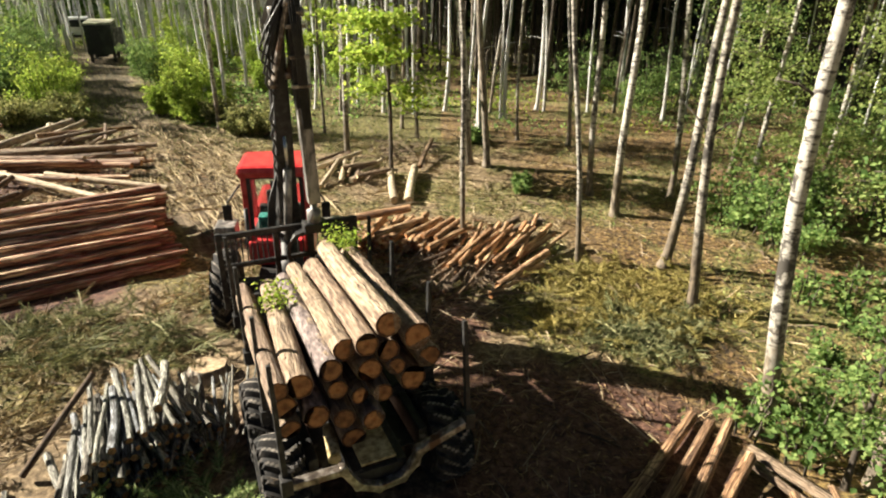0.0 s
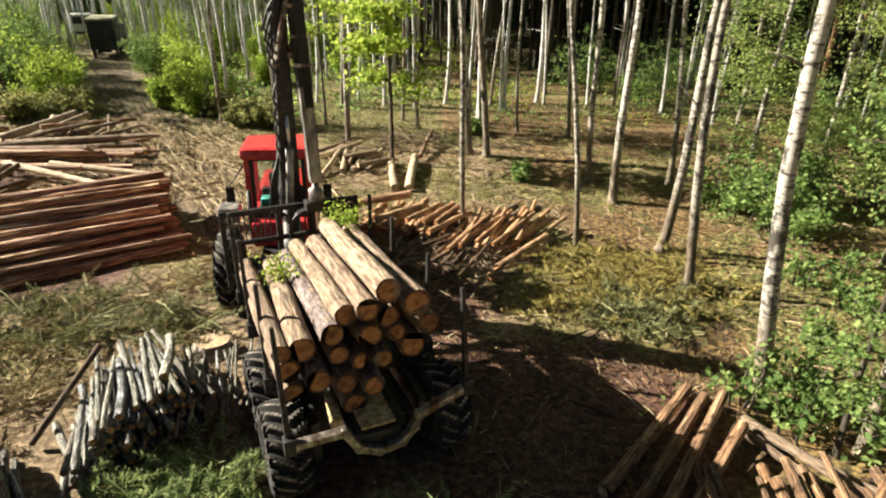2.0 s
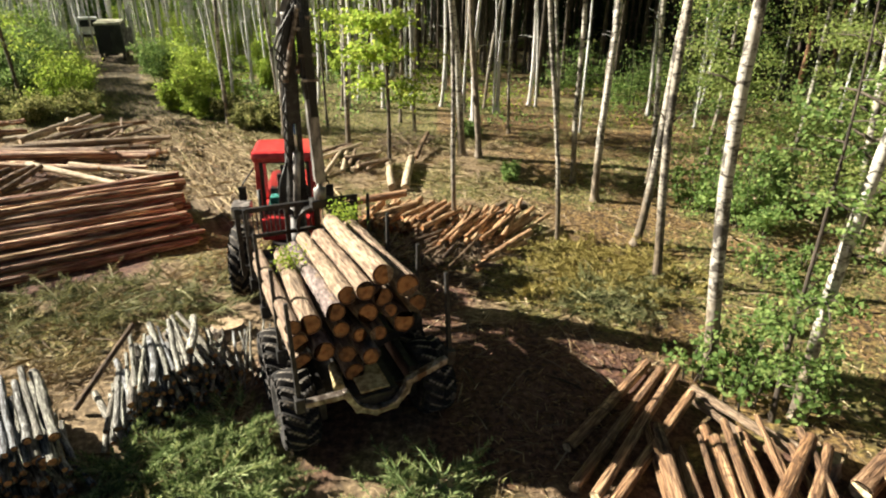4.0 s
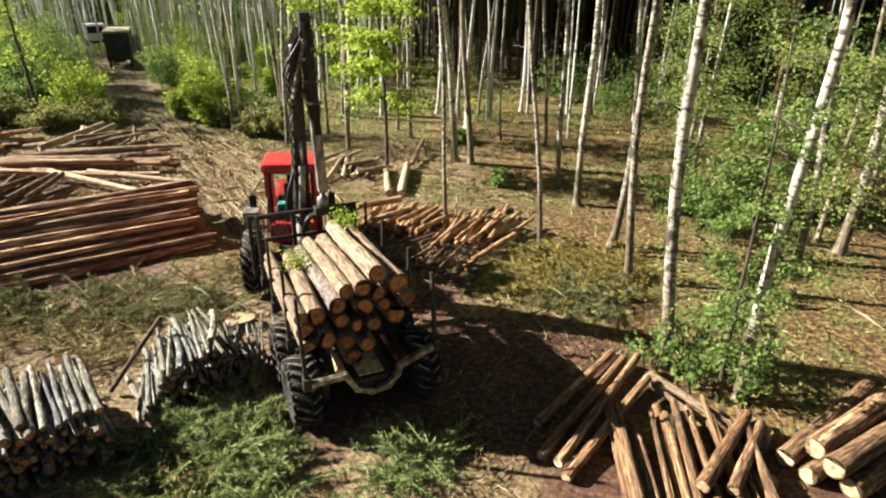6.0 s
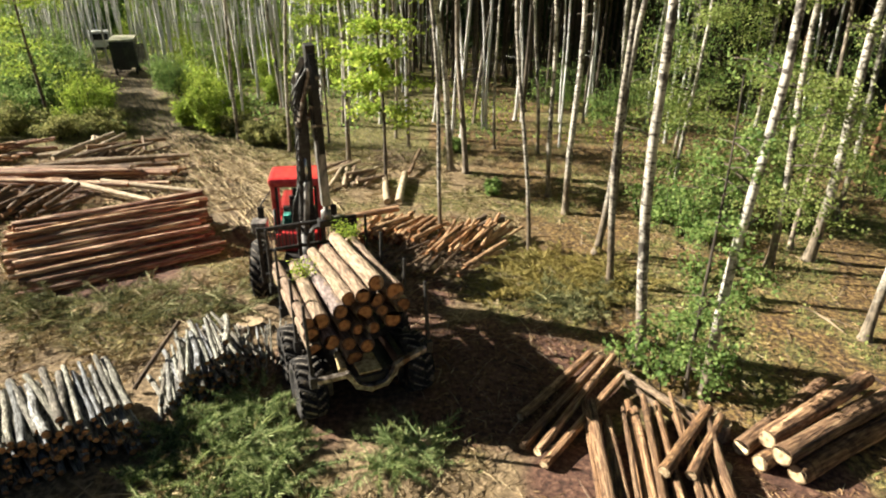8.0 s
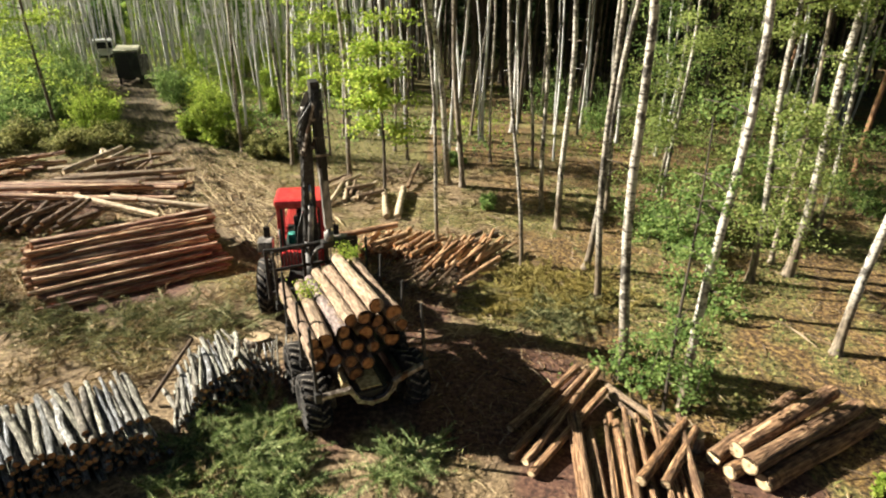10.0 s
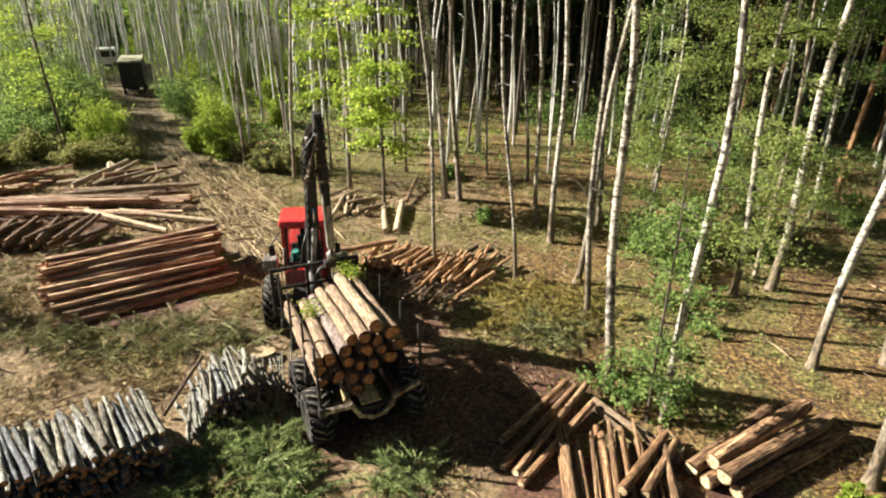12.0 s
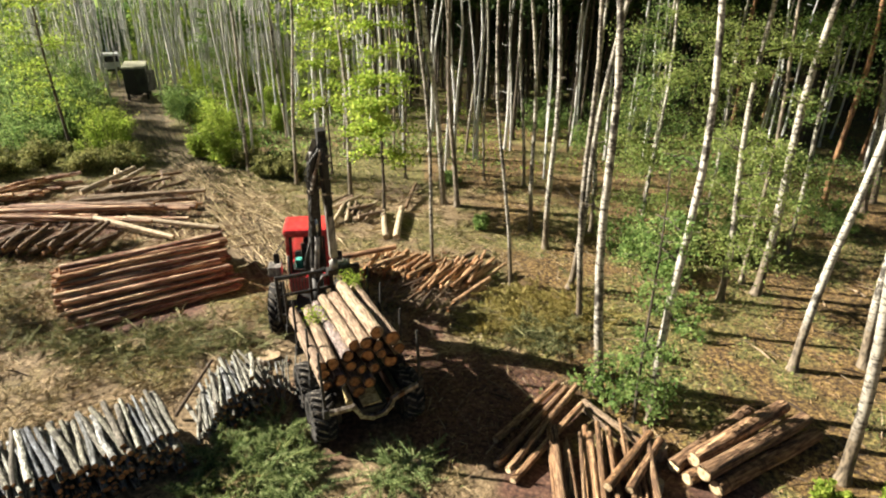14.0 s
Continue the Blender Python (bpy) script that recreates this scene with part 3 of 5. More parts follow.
def rim_mesh(r, w):
    bm = bmesh.new()
    for x0, x1, q0, q1 in ((-w / 2 * 0.8, -w / 4, r * 0.57, r * 0.5), (w / 4, w / 2 * 0.8, r * 0.5, r * 0.57)):
        tube(bm, ((x0, 0, 0), (x1, 0, 0)), (q0, q1), 24)
    tube(bm, ((-w / 3, 0, 0), (w / 2 * 0.86, 0, 0)), (r * 0.2, r * 0.18), 12)
    for k in range(8):
        a = 2 * math.pi * k / 8
        for sx in (-1, 1):
            tube(bm, ((sx * w * 0.24, r * 0.3 * math.cos(a), r * 0.3 * math.sin(a)), (sx * w * 0.45, r * 0.3 * math.cos(a), r * 0.3 * math.sin(a))), r * 0.03, 6)
    return mesh_of(bm, "rim", STEEL)


def wheel(parent, x, y, z, tyre, rim, yaw=0.0):
    w = part("wheel", tyre, RUBBER, parent, "muddy lugged black forestry tyre")
    w.matrix_local = pose(x, y, z, 0, 0, yaw)
    part("rim", rim, STEEL, w)
    return w


REAR_TYRE, REAR_RIM = tyre_mesh(0.66, 0.58), rim_mesh(0.66, 0.58)
FRONT_TYRE, FRONT_RIM = tyre_mesh(0.84, 0.44), rim_mesh(0.84, 0.44)
for sx in (-1, 1):
    for vy in (0.72, 2.06):
        wheel(machine, sx * 1.16, vy, 0.66, REAR_TYRE, REAR_RIM)
    bm = bmesh.new()
    # beam made deeper than the part needs, to stop sun flecks under the frame
    beam(bm, (sx * 0.78, 0.45, 0.8), (sx * 0.78, 2.35, 0.8), 0.14, 0.62)
    part("bogie_beam", bm, STEEL, machine)
bm = bmesh.new()
box(bm, -0.62, 1.3, 0.55, 0.62, 1.5, 0.8)
part("axle", bm, STEEL, machine)

# rear frame
for sx in (-1, 1):
    bm = bmesh.new()
    beam(bm, (sx * 0.3, 0.05, 0.98), (sx * 0.3, 5.3, 0.98), 0.14, 0.24)
    part("frame_rail", bm, STEEL, machine)
for vy in (0.5, 1.7, 3.2, 4.3, 5.2):
    part("cross_member", box(bmesh.new(), -0.23, vy - 0.06, 0.88, 0.23, vy + 0.06, 1.08), STEEL, machine)
part("rear_plate", box(bmesh.new(), -0.3, 0.02, 0.8, 0.3, 0.1, 1.08), STEEL, machine)
bm = bmesh.new()
box(bm, -0.24, 0.1, 1.1, 0.24, 0.75, 1.14, 0.01)
part("frame_plate", bm, SUNLIT_DUST, machine, "steel plate in a sawdust colour that stands for a sunlit patch")
# added dark sheet: stands for the black shade below the load, hides lit soil
part("belly_plate", box(bmesh.new(), -0.66, 0.5, 0.84, 0.66, 5.0, 0.87, 0.008), STEEL, machine)
bm = bmesh.new()
tube(bm, ((-0.52, 0.35, 1.12), (-0.44, 0.95, 1.14)), 0.09, 9)
part("sawdust_lump", bm, SUNLIT_DUST, machine, "bark and sawdust caught on the frame")


def bolster(vy, rear=False):
    """A bunk bolster: a bent arm to each side with an upright stake."""
    top = bmesh.new()
    shape = ((-1.22, 1.31), (-0.52, 1.3), (-0.34, 0.98), (-0.06, 0.84), (0.26, 0.88), (0.44, 1.08), (0.5, 1.24), (0.64, 1.3), (1.22, 1.5)) if rear else ((-1.2, 1.3), (-0.5, 1.16), (-0.2, 1.08), (0.2, 1.08), (0.5, 1.16), (1.2, 1.34))
    for (ax, az), (bx, bz) in zip(shape, shape[1:]):
        beam(top, (ax, vy, az), (bx, vy, bz), 0.13 if rear else 0.11, 0.1 if rear else 0.15, bevel=0.018)
    for x, z in shape[1:-1]:
        tube(top, ((x, vy - 0.06, z), (x, vy + 0.06, z)), 0.064 if rear else 0.085, 10)
    arm = part("bolster", top, BARE if rear else STEEL, machine, "bent scratched steel bolster" if rear else "")
    for sx, z in ((-1, shape[0][1]), (1, shape[-1][1])):
        st = bmesh.new()
        x = sx * 1.21
        beam(st, (x, vy, z - 0.1), (x + sx * 0.02, vy + (0.24 if rear else 0.0), 2.9), 0.075, 0.09, 0.055, 0.065, up=(0, 1, 0), bevel=0.01)
        box(st, x - 0.07, vy - 0.08, z - 0.1, x + 0.07, vy + 0.08, z + 0.14, 0.01)
        part("stake", st, STEEL, arm)


for vy in (1.33, 2.86, 4.05):
    bolster(vy)
bolster(-0.05, True)

# headboard: a barred gate between bunk and crane
gate = part("headboard", box(bmesh.new(), -1.3, 4.86, 2.5, 1.25, 4.95, 2.6, 0.012), STEEL, machine, "black barred steel headboard")
for x0, x1, z0, z1 in ((-1.34, -1.24, 1.1, 2.62), (1.15, 1.25, 1.1, 2.6), (-1.24, 1.15, 1.92, 2.0), (-1.24, 1.15, 1.2, 1.32), (-0.34, -0.24, 1.3, 2.5), (0.3, 0.4, 1.3, 2.5)):
    part("gate_frame", box(bmesh.new(), x0, 4.865, z0, x1, 4.945, z1, 0.01), STEEL, gate)
bar_mesh = mesh_of(box(bmesh.new(), -0.011, -0.015, -0.26, 0.011, 0.015, 0.26, 0.004), "bar", STEEL)
for k in range(26):
    x = -1.18 + k * 0.092
    if not -0.4 < x < 0.05:
        bar = part("bar", bar_mesh, STEEL, gate)
        bar.location = (x, 4.905, 2.25)
part("gate_plate", box(bmesh.new(), 0.72, 4.87, 1.3, 1.16, 4.94, 2.46, 0.01), STEEL, gate)

# front unit, turned a little against the rear frame
front = part("front_frame", bmesh.new(), STEEL, machine)
TO_FRONT = TO_MACHINE.inverted() @ pose(-3.36, 11.72, 0, 0, 0, 8)
front.matrix_local = TO_FRONT
bm = bmesh.new()
box(bm, -0.42, -1.0, 0.62, 0.42, 3.1, 1.05, 0.03)
box(bm, -0.9, -0.42, 0.66, 0.9, -0.1, 1.0, 0.03)
tube(bm, ((0.1, -1.25, 0.5), (0.1, -1.25, 1.3)), 0.2, 14)
bm.to_mesh(front.data)
bm.free()
for sx in (-1, 1):
    w = wheel(machine, 0, 0, 0, FRONT_TYRE, FRONT_RIM)
    w.matrix_local = TO_FRONT @ pose(sx * 1.02, -0.3, 0.84)


def at_front(name, bm, mat, label=""):
    ob = part(name, bm, mat, machine, label)
    ob.matrix_local = TO_FRONT
    return ob


bm = bmesh.new()
box(bm, -0.7, 1.82, 1.0, 0.7, 3.5, 1.85, 0.14)
at_front("engine_hood", bm, RED, "red rounded engine hood")
cab = at_front("cab", box(bmesh.new(), -0.7, 0.6, 0.95, 0.7, 1.8, 1.62, 0.06), RED, "red operator cab with large windows")
bm = bmesh.new()
box(bm, -0.56, 0.72, 1.6, 0.56, 1.7, 1.66, 0.01)
part("cab_floor", bm, STEEL, cab)
roof = bmesh.new()
box(roof, -0.75, 0.55, 2.9, 0.75, 1.85, 3.16, 0.11)
part("roof", roof, RED, cab, "domed red cab roof")
for x in (-0.64, 0.64):
    for y, lean in ((0.68, 0.0), (1.72, -0.06)):
        p = bmesh.new()
        beam(p, (x, y, 1.55), (x * 0.98, y + lean, 2.98), 0.12, 0.12, up=(0, 1, 0))
        part("cab_post", p, RED, cab)
for x0, y0, x1, y1 in ((-0.58, 0.67, 0.58, 0.69), (-0.58, 1.66, 0.58, 1.68)):
    ob = part("window", box(bmesh.new(), x0, y0, 1.66, x1, y1, 2.94, 0), GLASS, cab)
    ob.visible_shadow = False
for x in (-0.655, 0.635):
    ob = part("window", box(bmesh.new(), x, 0.76, 1.66, x + 0.02, 1.62, 2.94, 0), GLASS, cab)
    ob.visible_shadow = False
bm = bmesh.new()
for x0, x1, z0, z1 in ((-0.58, 0.58, 1.6, 1.72), (-0.58, 0.58, 2.88, 2.96), (-0.58, -0.5, 1.7, 2.9), (0.5, 0.58, 1.7, 2.9)):
    box(bm, x0, 0.62, z0, x1, 0.66, z1, 0.01)
part("window_frame", bm, STEEL, cab)
bm = bmesh.new()
box(bm, -0.26, 1.1, 1.75, 0.26, 1.6, 1.92, 0.05)
box(bm, -0.25, 0.98, 1.85, 0.25, 1.12, 2.5, 0.05)
box(bm, -0.15, 0.98, 2.5, 0.15, 1.08, 2.72, 0.04)
tube(bm, ((0, 1.35, 1.64), (0, 1.35, 1.78)), 0.12, 10)
part("seat", bm, STEEL, cab, "black padded operator seat")
bm = bmesh.new()
box(bm, -0.45, 0.8, 1.66, -0.22, 1.1, 1.98, 0.05)
part("jacket", bm, TEAL, cab, "teal folded jacket behind the cab seat")
bm = bmesh.new()
box(bm, -0.5, 1.45, 1.66, 0.5, 1.62, 2.0, 0.04)
tube(bm, ((-0.2, 1.5, 1.98), (-0.2, 1.46, 2.2)), 0.025, 6)
tube(bm, ((0.2, 1.5, 1.98), (0.2, 1.46, 2.2)), 0.025, 6)
part("console", bm, STEEL, cab)
part("rear_panel", box(bmesh.new(), -0.62, 0.3, 1.05, 0.55, 0.62, 1.6, 0.05), RED, cab, "red panel below the rear window")
for sx in (-1, 1):
    bm = bmesh.new()
    box(bm, sx * 1.12 - 0.22, 0.55, 1.52, sx * 1.12 + 0.22, 1.05, 1.86, 0.04)
    at_front("tool_box", bm, BOOM_GREY, "grey steel tool box above the wheel")
    bm = bmesh.new()
    tube(bm, ((sx * 0.72, 0.75, 2.75), (sx * 1.0, 0.6, 2.4), (sx * 1.02, 0.6, 2.2)), 0.02, 6)
    box(bm, sx * 1.02 - 0.09, 0.57, 2.0, sx * 1.02 + 0.09, 0.63, 2.34, 0.015)
    at_front("mirror", bm, STEEL)
bm = bmesh.new()
tube(bm, ((-0.62, 0.5, 1.1), (-0.62, 0.42, 1.7), (-0.62, 0.46, 2.3)), 0.045, 10)
at_front("exhaust", bm, STEEL)

# crane
crane = part("crane_pillar", tube(bmesh.new(), ((0.1, 5.75, 0.9), (0.1, 5.75, 1.5), (0.1, 5.75, 1.52), (0.1, 5.75, 2.5)), (0.26, 0.24, 0.19, 0.16), 18), STEEL, machine, "black crane pillar")
KNEE, TOP, DOWN = Vector((0.1, 5.7, 2.55)), Vector((-0.02, 4.5, 6.3)), Vector((0.42, 4.72, 3.05))
ELBOW = Vector((0.2, 4.34, 6.6))
bm = bmesh.new()
box(bm, -0.12, 5.5, 2.35, 0.32, 5.95, 2.75, 0.06)
tube(bm, ((-0.16, 5.7, 2.55), (0.36, 5.7, 2.55)), 0.12, 14)
part("slewing_head", bm, STEEL, crane)
boom = part("main_boom", beam(bmesh.new(), KNEE, TOP, 0.42, 0.38, 0.24, 0.2, up=(1, 0, 0)), STEEL, machine, "black steel main boom")
bm = bmesh.new()
tube(bm, ((0.02, 5.42, 2.1), KNEE.lerp(TOP, 0.28) + Vector((0, -0.28, 0))), 0.075, 12)
part("lift_cylinder", bm, BOOM_GREY, boom)
bm = bmesh.new()
tube(bm, (KNEE.lerp(TOP, 0.28) + Vector((0, -0.28, 0)), KNEE.lerp(TOP, 0.45) + Vector((0, -0.16, 0))), 0.04, 10)
part("cylinder_rod", bm, CHROME, boom)
bm = bmesh.new()
tube(bm, (KNEE.lerp(TOP, 0.42) + Vector((-0.02, 0.26, 0)), KNEE.lerp(TOP, 0.86) + Vector((0, 0.24, 0))), 0.065, 12)
part("jib_cylinder", bm, BOOM_GREY, boom)
bm = bmesh.new()
tube(bm, (KNEE.lerp(TOP, 0.86) + Vector((0, 0.24, 0)), ELBOW + Vector((-0.06, 0.22, 0.06))), 0.035, 10)
part("cylinder_rod", bm, CHROME, boom)
jib = part("jib_boom", beam(bmesh.new(), ELBOW + (ELBOW - DOWN).normalized() * 0.42, ELBOW.lerp(DOWN, 0.5), 0.28, 0.22, 0.24, 0.24, up=(1, 0, 0)), STEEL, machine, "black folding jib boom with scuffed grey lower half")
part("boom_extension", beam(bmesh.new(), ELBOW.lerp(DOWN, 0.42), DOWN, 0.2, 0.22, up=(1, 0, 0)), BOOM_GREY, jib)
bm = bmesh.new()
tube(bm, (TOP + Vector((-0.1, 0, 0)), TOP + Vector((0.12, 0, 0.02))), 0.075, 12)
tube(bm, (ELBOW + Vector((-0.12, 0, 0)), ELBOW + Vector((0.12, 0, 0))), 0.08, 12)
for d in (-0.12, 0.12):
    beam(bm, TOP + Vector((d, 0.05, -0.2)), ELBOW + Vector((d * 0.8, 0.1, 0.1)), 0.04, 0.22, bevel=0.01)
part("elbow_link", bm, BOOM_GREY, jib, "worn bare elbow link plates")
for d, p0, p1 in ((-0.13, 0.7, 0.04), (0.13, 0.74, 0.08)):
    bm = bmesh.new()
    a, b = KNEE.lerp(TOP, p0) + Vector((d, -0.2, 0)), ELBOW.lerp(DOWN, p1) + Vector((d * 0.6, -0.17, 0))
    beam(bm, a, b, 0.05, 0.1, bevel=0.012)
    for p in (a, b):
        tube(bm, (p + Vector((-0.06, 0, 0)), p + Vector((0.06, 0, 0))), 0.07, 10)
    part("link_arm", bm, BARE, jib, "scratched bare steel link arm")
for k in range(3):
    p = ELBOW.lerp(DOWN, 0.14 + 0.13 * k)
    part("hose_clamp", box(bmesh.new(), p.x - 0.16, p.y - 0.2, p.z - 0.03, p.x + 0.16, p.y - 0.1, p.z + 0.03, 0.01), BARE, jib)
def hose(r, *pts):
    part("hose", tube(bmesh.new(), pts, r, 6), HOSE, boom, "black hydraulic hose")


for k in range(5):
    hose(0.018, Vector((-0.1 + 0.05 * k, 5.55, 2.0)), Vector((-0.35 + 0.03 * k, 5.3, 2.4)), Vector((-0.3 + 0.03 * k, 5.25, 2.95)), KNEE.lerp(TOP, 0.25) + Vector((-0.14, -0.05 + 0.04 * k, 0)))
    hose(0.016, KNEE.lerp(TOP, 0.25) + Vector((-0.15, -0.05 + 0.04 * k, 0)), KNEE.lerp(TOP, 0.95) + Vector((-0.14, -0.04 + 0.03 * k, 0)), ELBOW + Vector((-0.1 + 0.05 * k, -0.28, 0.25)), ELBOW.lerp(DOWN, 0.2) + Vector((-0.06 + 0.03 * k, -0.2, 0)), ELBOW.lerp(DOWN, 0.6) + Vector((-0.05 + 0.03 * k, -0.17, 0)))
for k in range(4):
    q = KNEE.lerp(TOP, 0.72 + 0.05 * k)
    hose(0.02, q + Vector((-0.08, -0.12, -0.3)), q + Vector((-0.24 - 0.02 * k, -0.2, -0.05)), q + Vector((-0.2, -0.24, 0.22)), ELBOW + Vector((-0.1, -0.2, 0.12 - 0.05 * k)))
    q = KNEE.lerp(TOP, 0.3 + 0.08 * k)
    hose(0.02, q + Vector((-0.1, -0.16, -0.35)), q + Vector((-0.22, -0.2, 0)), q + Vector((-0.1, -0.16, 0.35)))
grab = part("grapple", tube(bmesh.new(), (DOWN + Vector((0, 0, 0.05)), DOWN + Vector((-0.02, -0.02, -0.12)), DOWN + Vector((-0.02, -0.02, -0.14)), DOWN + Vector((-0.02, -0.02, -0.4))), (0.06, 0.06, 0.13, 0.13), 14), BOOM_GREY, machine, "black log grapple resting behind the headboard")
gc = DOWN + Vector((-0.02, -0.02, -0.42))
bm = bmesh.new()
box(bm, gc.x - 0.22, gc.y - 0.14, gc.z - 0.14, gc.x + 0.22, gc.y + 0.14, gc.z + 0.06, 0.04)
part("grapple_head", bm, STEEL, grab)
for sx in (-1, 1):
    for off in (-0.13, 0.13) if sx > 0 else (0.0,):
        bm = bmesh.new()
        arc = [gc + Vector((sx * (0.2 + 0.33 * math.sin(a)), off, -0.12 - 0.36 * (1 - math.cos(a)))) for a in (0, 0.5, 1.0, 1.5, 2.0, 2.5)]
        for k, (a, b) in enumerate(zip(arc, arc[1:])):
            beam(bm, a, b, 0.07, 0.15 - 0.018 * k, up=(0, 1, 0), bevel=0.008)
        part("claw", bm, STEEL, grab)

# logs on the bunk: across, height and radius at the rear end, across at the front end
LOAD = (
    (0.29, 2.95, 0.178, 0.42), (0.66, 2.70, 0.2, 0.84), (-0.26, 2.67, 0.16, -0.2), (-0.47, 2.46, 0.16, -0.42), (-0.87, 2.36, 0.18, -0.66), (-1.06, 2.02, 0.17, -1.04),
    (-0.67, 1.75, 0.178, -0.7), (-0.35, 1.70, 0.158, -0.36), (0.05, 1.54, 0.163, 0.04), (-0.21, 1.24, 0.18, -0.2), (-0.38, 2.08, 0.146, -0.4), (-0.11, 1.96, 0.125, -0.1),
    (0.19, 1.93, 0.137, 0.2), (0.03, 2.31, 0.175, -0.08), (0.28, 2.55, 0.162, 0.12), (0.37, 2.32, 0.128, 0.36), (0.84, 2.33, 0.165, 0.9), (0.63, 2.01, 0.192, 0.62), (-1.02, 1.68, 0.15, -1.0), (-0.01, 2.74, 0.16, 0.1), (-1.13, 2.38, 0.13, -1.08),
)
for i, (u, h, r, u1) in enumerate(LOAD):
    v0, h1 = 0.42 + LRND.uniform(-0.06, 0.1), 1.26 + (h - 1.27) * 0.68
    log("mauve" if i in (3, 6, 8) else "load", TO_MACHINE @ Vector((u, v0, h)), TO_MACHINE @ Vector((u1, 4.1 - LRND.uniform(0, 0.35), h1)), r * 0.98, "flaking tan pine saw log lying on the forwarder bunk", "logs on the forwarder")

# ---- stack of red pine logs ----
def stack(kind, corner, along, across, length, rows, first, last, shrink, r, label, group, top_jitter=0.05):
    """Logs laid side by side in rows; row k runs from first + k * shrink to last - k * shrink across the stack."""
    o, d, n = Vector((*corner, 0)), Vector((*along, 0)).normalized(), Vector((*across, 0)).normalized()
    for k in range(rows):
        q = first + k * shrink + r + LRND.uniform(-0.07, 0.07)
        while q < last - k * shrink - r:
            rr = r * LRND.uniform(0.66, 1.22)
            z = gz(*(o + n * q).xy) + r + 0.06 + k * r * 1.72 + LRND.uniform(-0.03, 0.03)
            sl, sk = LRND.uniform(-0.26, 0.2), LRND.uniform(-top_jitter, top_jitter)
            a, b = o + n * q + d * (sl - 0.02), o + n * (q + sk) + d * (length + sl + LRND.uniform(-0.15, 0.12))
            log(kind, a + Vector((0, 0, z)), b + Vector((0, 0, z + LRND.uniform(-0.015, 0.015))), rr, label, group)
            q += 2 * r * LRND.uniform(1.0, 1.3)


stack("red", (-10.86, 10.72), (0.838, 0.545), (-0.545, 0.838), 5.5, 8, 0.0, 5.0, 0.33, 0.102, "reddish-brown pine log in a neat stack at the clearing edge", "stack of red pine logs", 0.16)
log("dark", (-9.26, 11.88, 0.1), (-9.7, 12.56, 0.1), 0.09, "short round billet wedged under the log stack", "stack of red pine logs")


def heap(kind, places, r0, r1, label, group, name="log"):
    for (ax, ay, az), (bx, by, bz) in places:
        r = LRND.uniform(r0, r1)
        log(kind, (ax, ay, az + gz(ax, ay) + r), (bx, by, bz + gz(bx, by) + r), r, label, group, name)


def fan(n, start, shift, length, way, lift=0.0, wob=0.12, zrows=1, dz=0.2):
    """Places for n logs side by side from start, each shifted on, all pointing roughly one way."""
    out = []
    base = math.atan2(way[1], way[0])
    for k in range(n):
        a = base + LRND.uniform(-wob, wob)
        row = k % zrows
        x, y = start[0] + shift[0] * k + LRND.uniform(-0.08, 0.08), start[1] + shift[1] * k + LRND.uniform(-0.12, 0.12)
        l = length * LRND.uniform(0.85, 1.12)
        out.append(((x, y, row * dz + LRND.uniform(0, 0.05)), (x + l * math.cos(a), y + l * math.sin(a), row * dz + lift + LRND.uniform(0, 0.06))))
    return out


# long trunks lying behind the stack
heap("red", fan(9, (-19.6, 19.7), (0.1, 0.24), 8.4, (1, 0.06), 0.05, 0.13, 2, 0.2), 0.08, 0.15, "long reddish pine trunk lying in a loose pile", "long trunks")
heap("pale", fan(6, (-17.5, 21.2), (0.25, 0.22), 5.4, (1, 0.12), 0.15, 0.2, 2, 0.25), 0.08, 0.13, "long tan pine trunk lying in a loose pile", "long trunks")
heap("red", fan(9, (-17.8, 20.6), (0.55, 0.1), 2.6, (1, 0.3), 0.1, 0.7, 2, 0.12), 0.05, 0.09, "short reddish pole thrown over the long trunks", "long trunks")
heap("cream", (((-14.6, 19.7, 0.3), (-10.45, 18.1, 0.12)), ((-13.2, 19.9, 0.25), (-8.9, 19.3, 0.05))), 0.1, 0.13, "pale debarked trunk lying across the litter", "long trunks")
heap("dark", fan(34, (-19.4, 15.9), (0.18, 0.02), 1.9, (0.5, 1.0), 0.3, 0.45, 3, 0.17), 0.07, 0.125, "dark weathered pole in a low row on the grass", "dark poles")
heap("red", fan(24, (-21.8, 21.4), (0.07, 0.14), 2.3, (1, 0.55), 0.1, 0.5, 3, 0.16), 0.05, 0.11, "reddish short log in a loose heap", "loose short logs")
heap("cream", (((-17.2, 23.4, 0.1), (-15.6, 26.2, 0.5)), ((-16.2, 23.5, 0.1), (-15.2, 26.4, 0.45)), ((-17.3, 27.4, 0.1), (-14.9, 24.4, 0.3)), ((-18.4, 24.2, 0.0), (-16.6, 24.6, 0.1)), ((-16.9, 26.6, 0.3), (-15.8, 24.2, 0.2))), 0.1, 0.15, "pale sawn log in a crossed heap", "crossed logs")
heap("brown", (((-16.0, 24.2, 0.4), (-13.2, 26.4, 0.3)), ((-14.6, 23.3, 0.0), (-12.4, 24.0, 0.05)), ((-13.4, 23.0, 0.0), (-11.6, 23.9, 0.1)), ((-15.6, 22.7, 0.2), (-12.8, 23.4, 0.15))), 0.08, 0.13, "brown log in a crossed heap", "crossed logs")

heap("pale", fan(9, (-16.6, 23.6), (0.42, 0.08), 1.7, (0.4, 1.0), 0.25, 0.9, 3, 0.15), 0.05, 0.09, "thin tan pole in a crossed heap", "crossed logs")

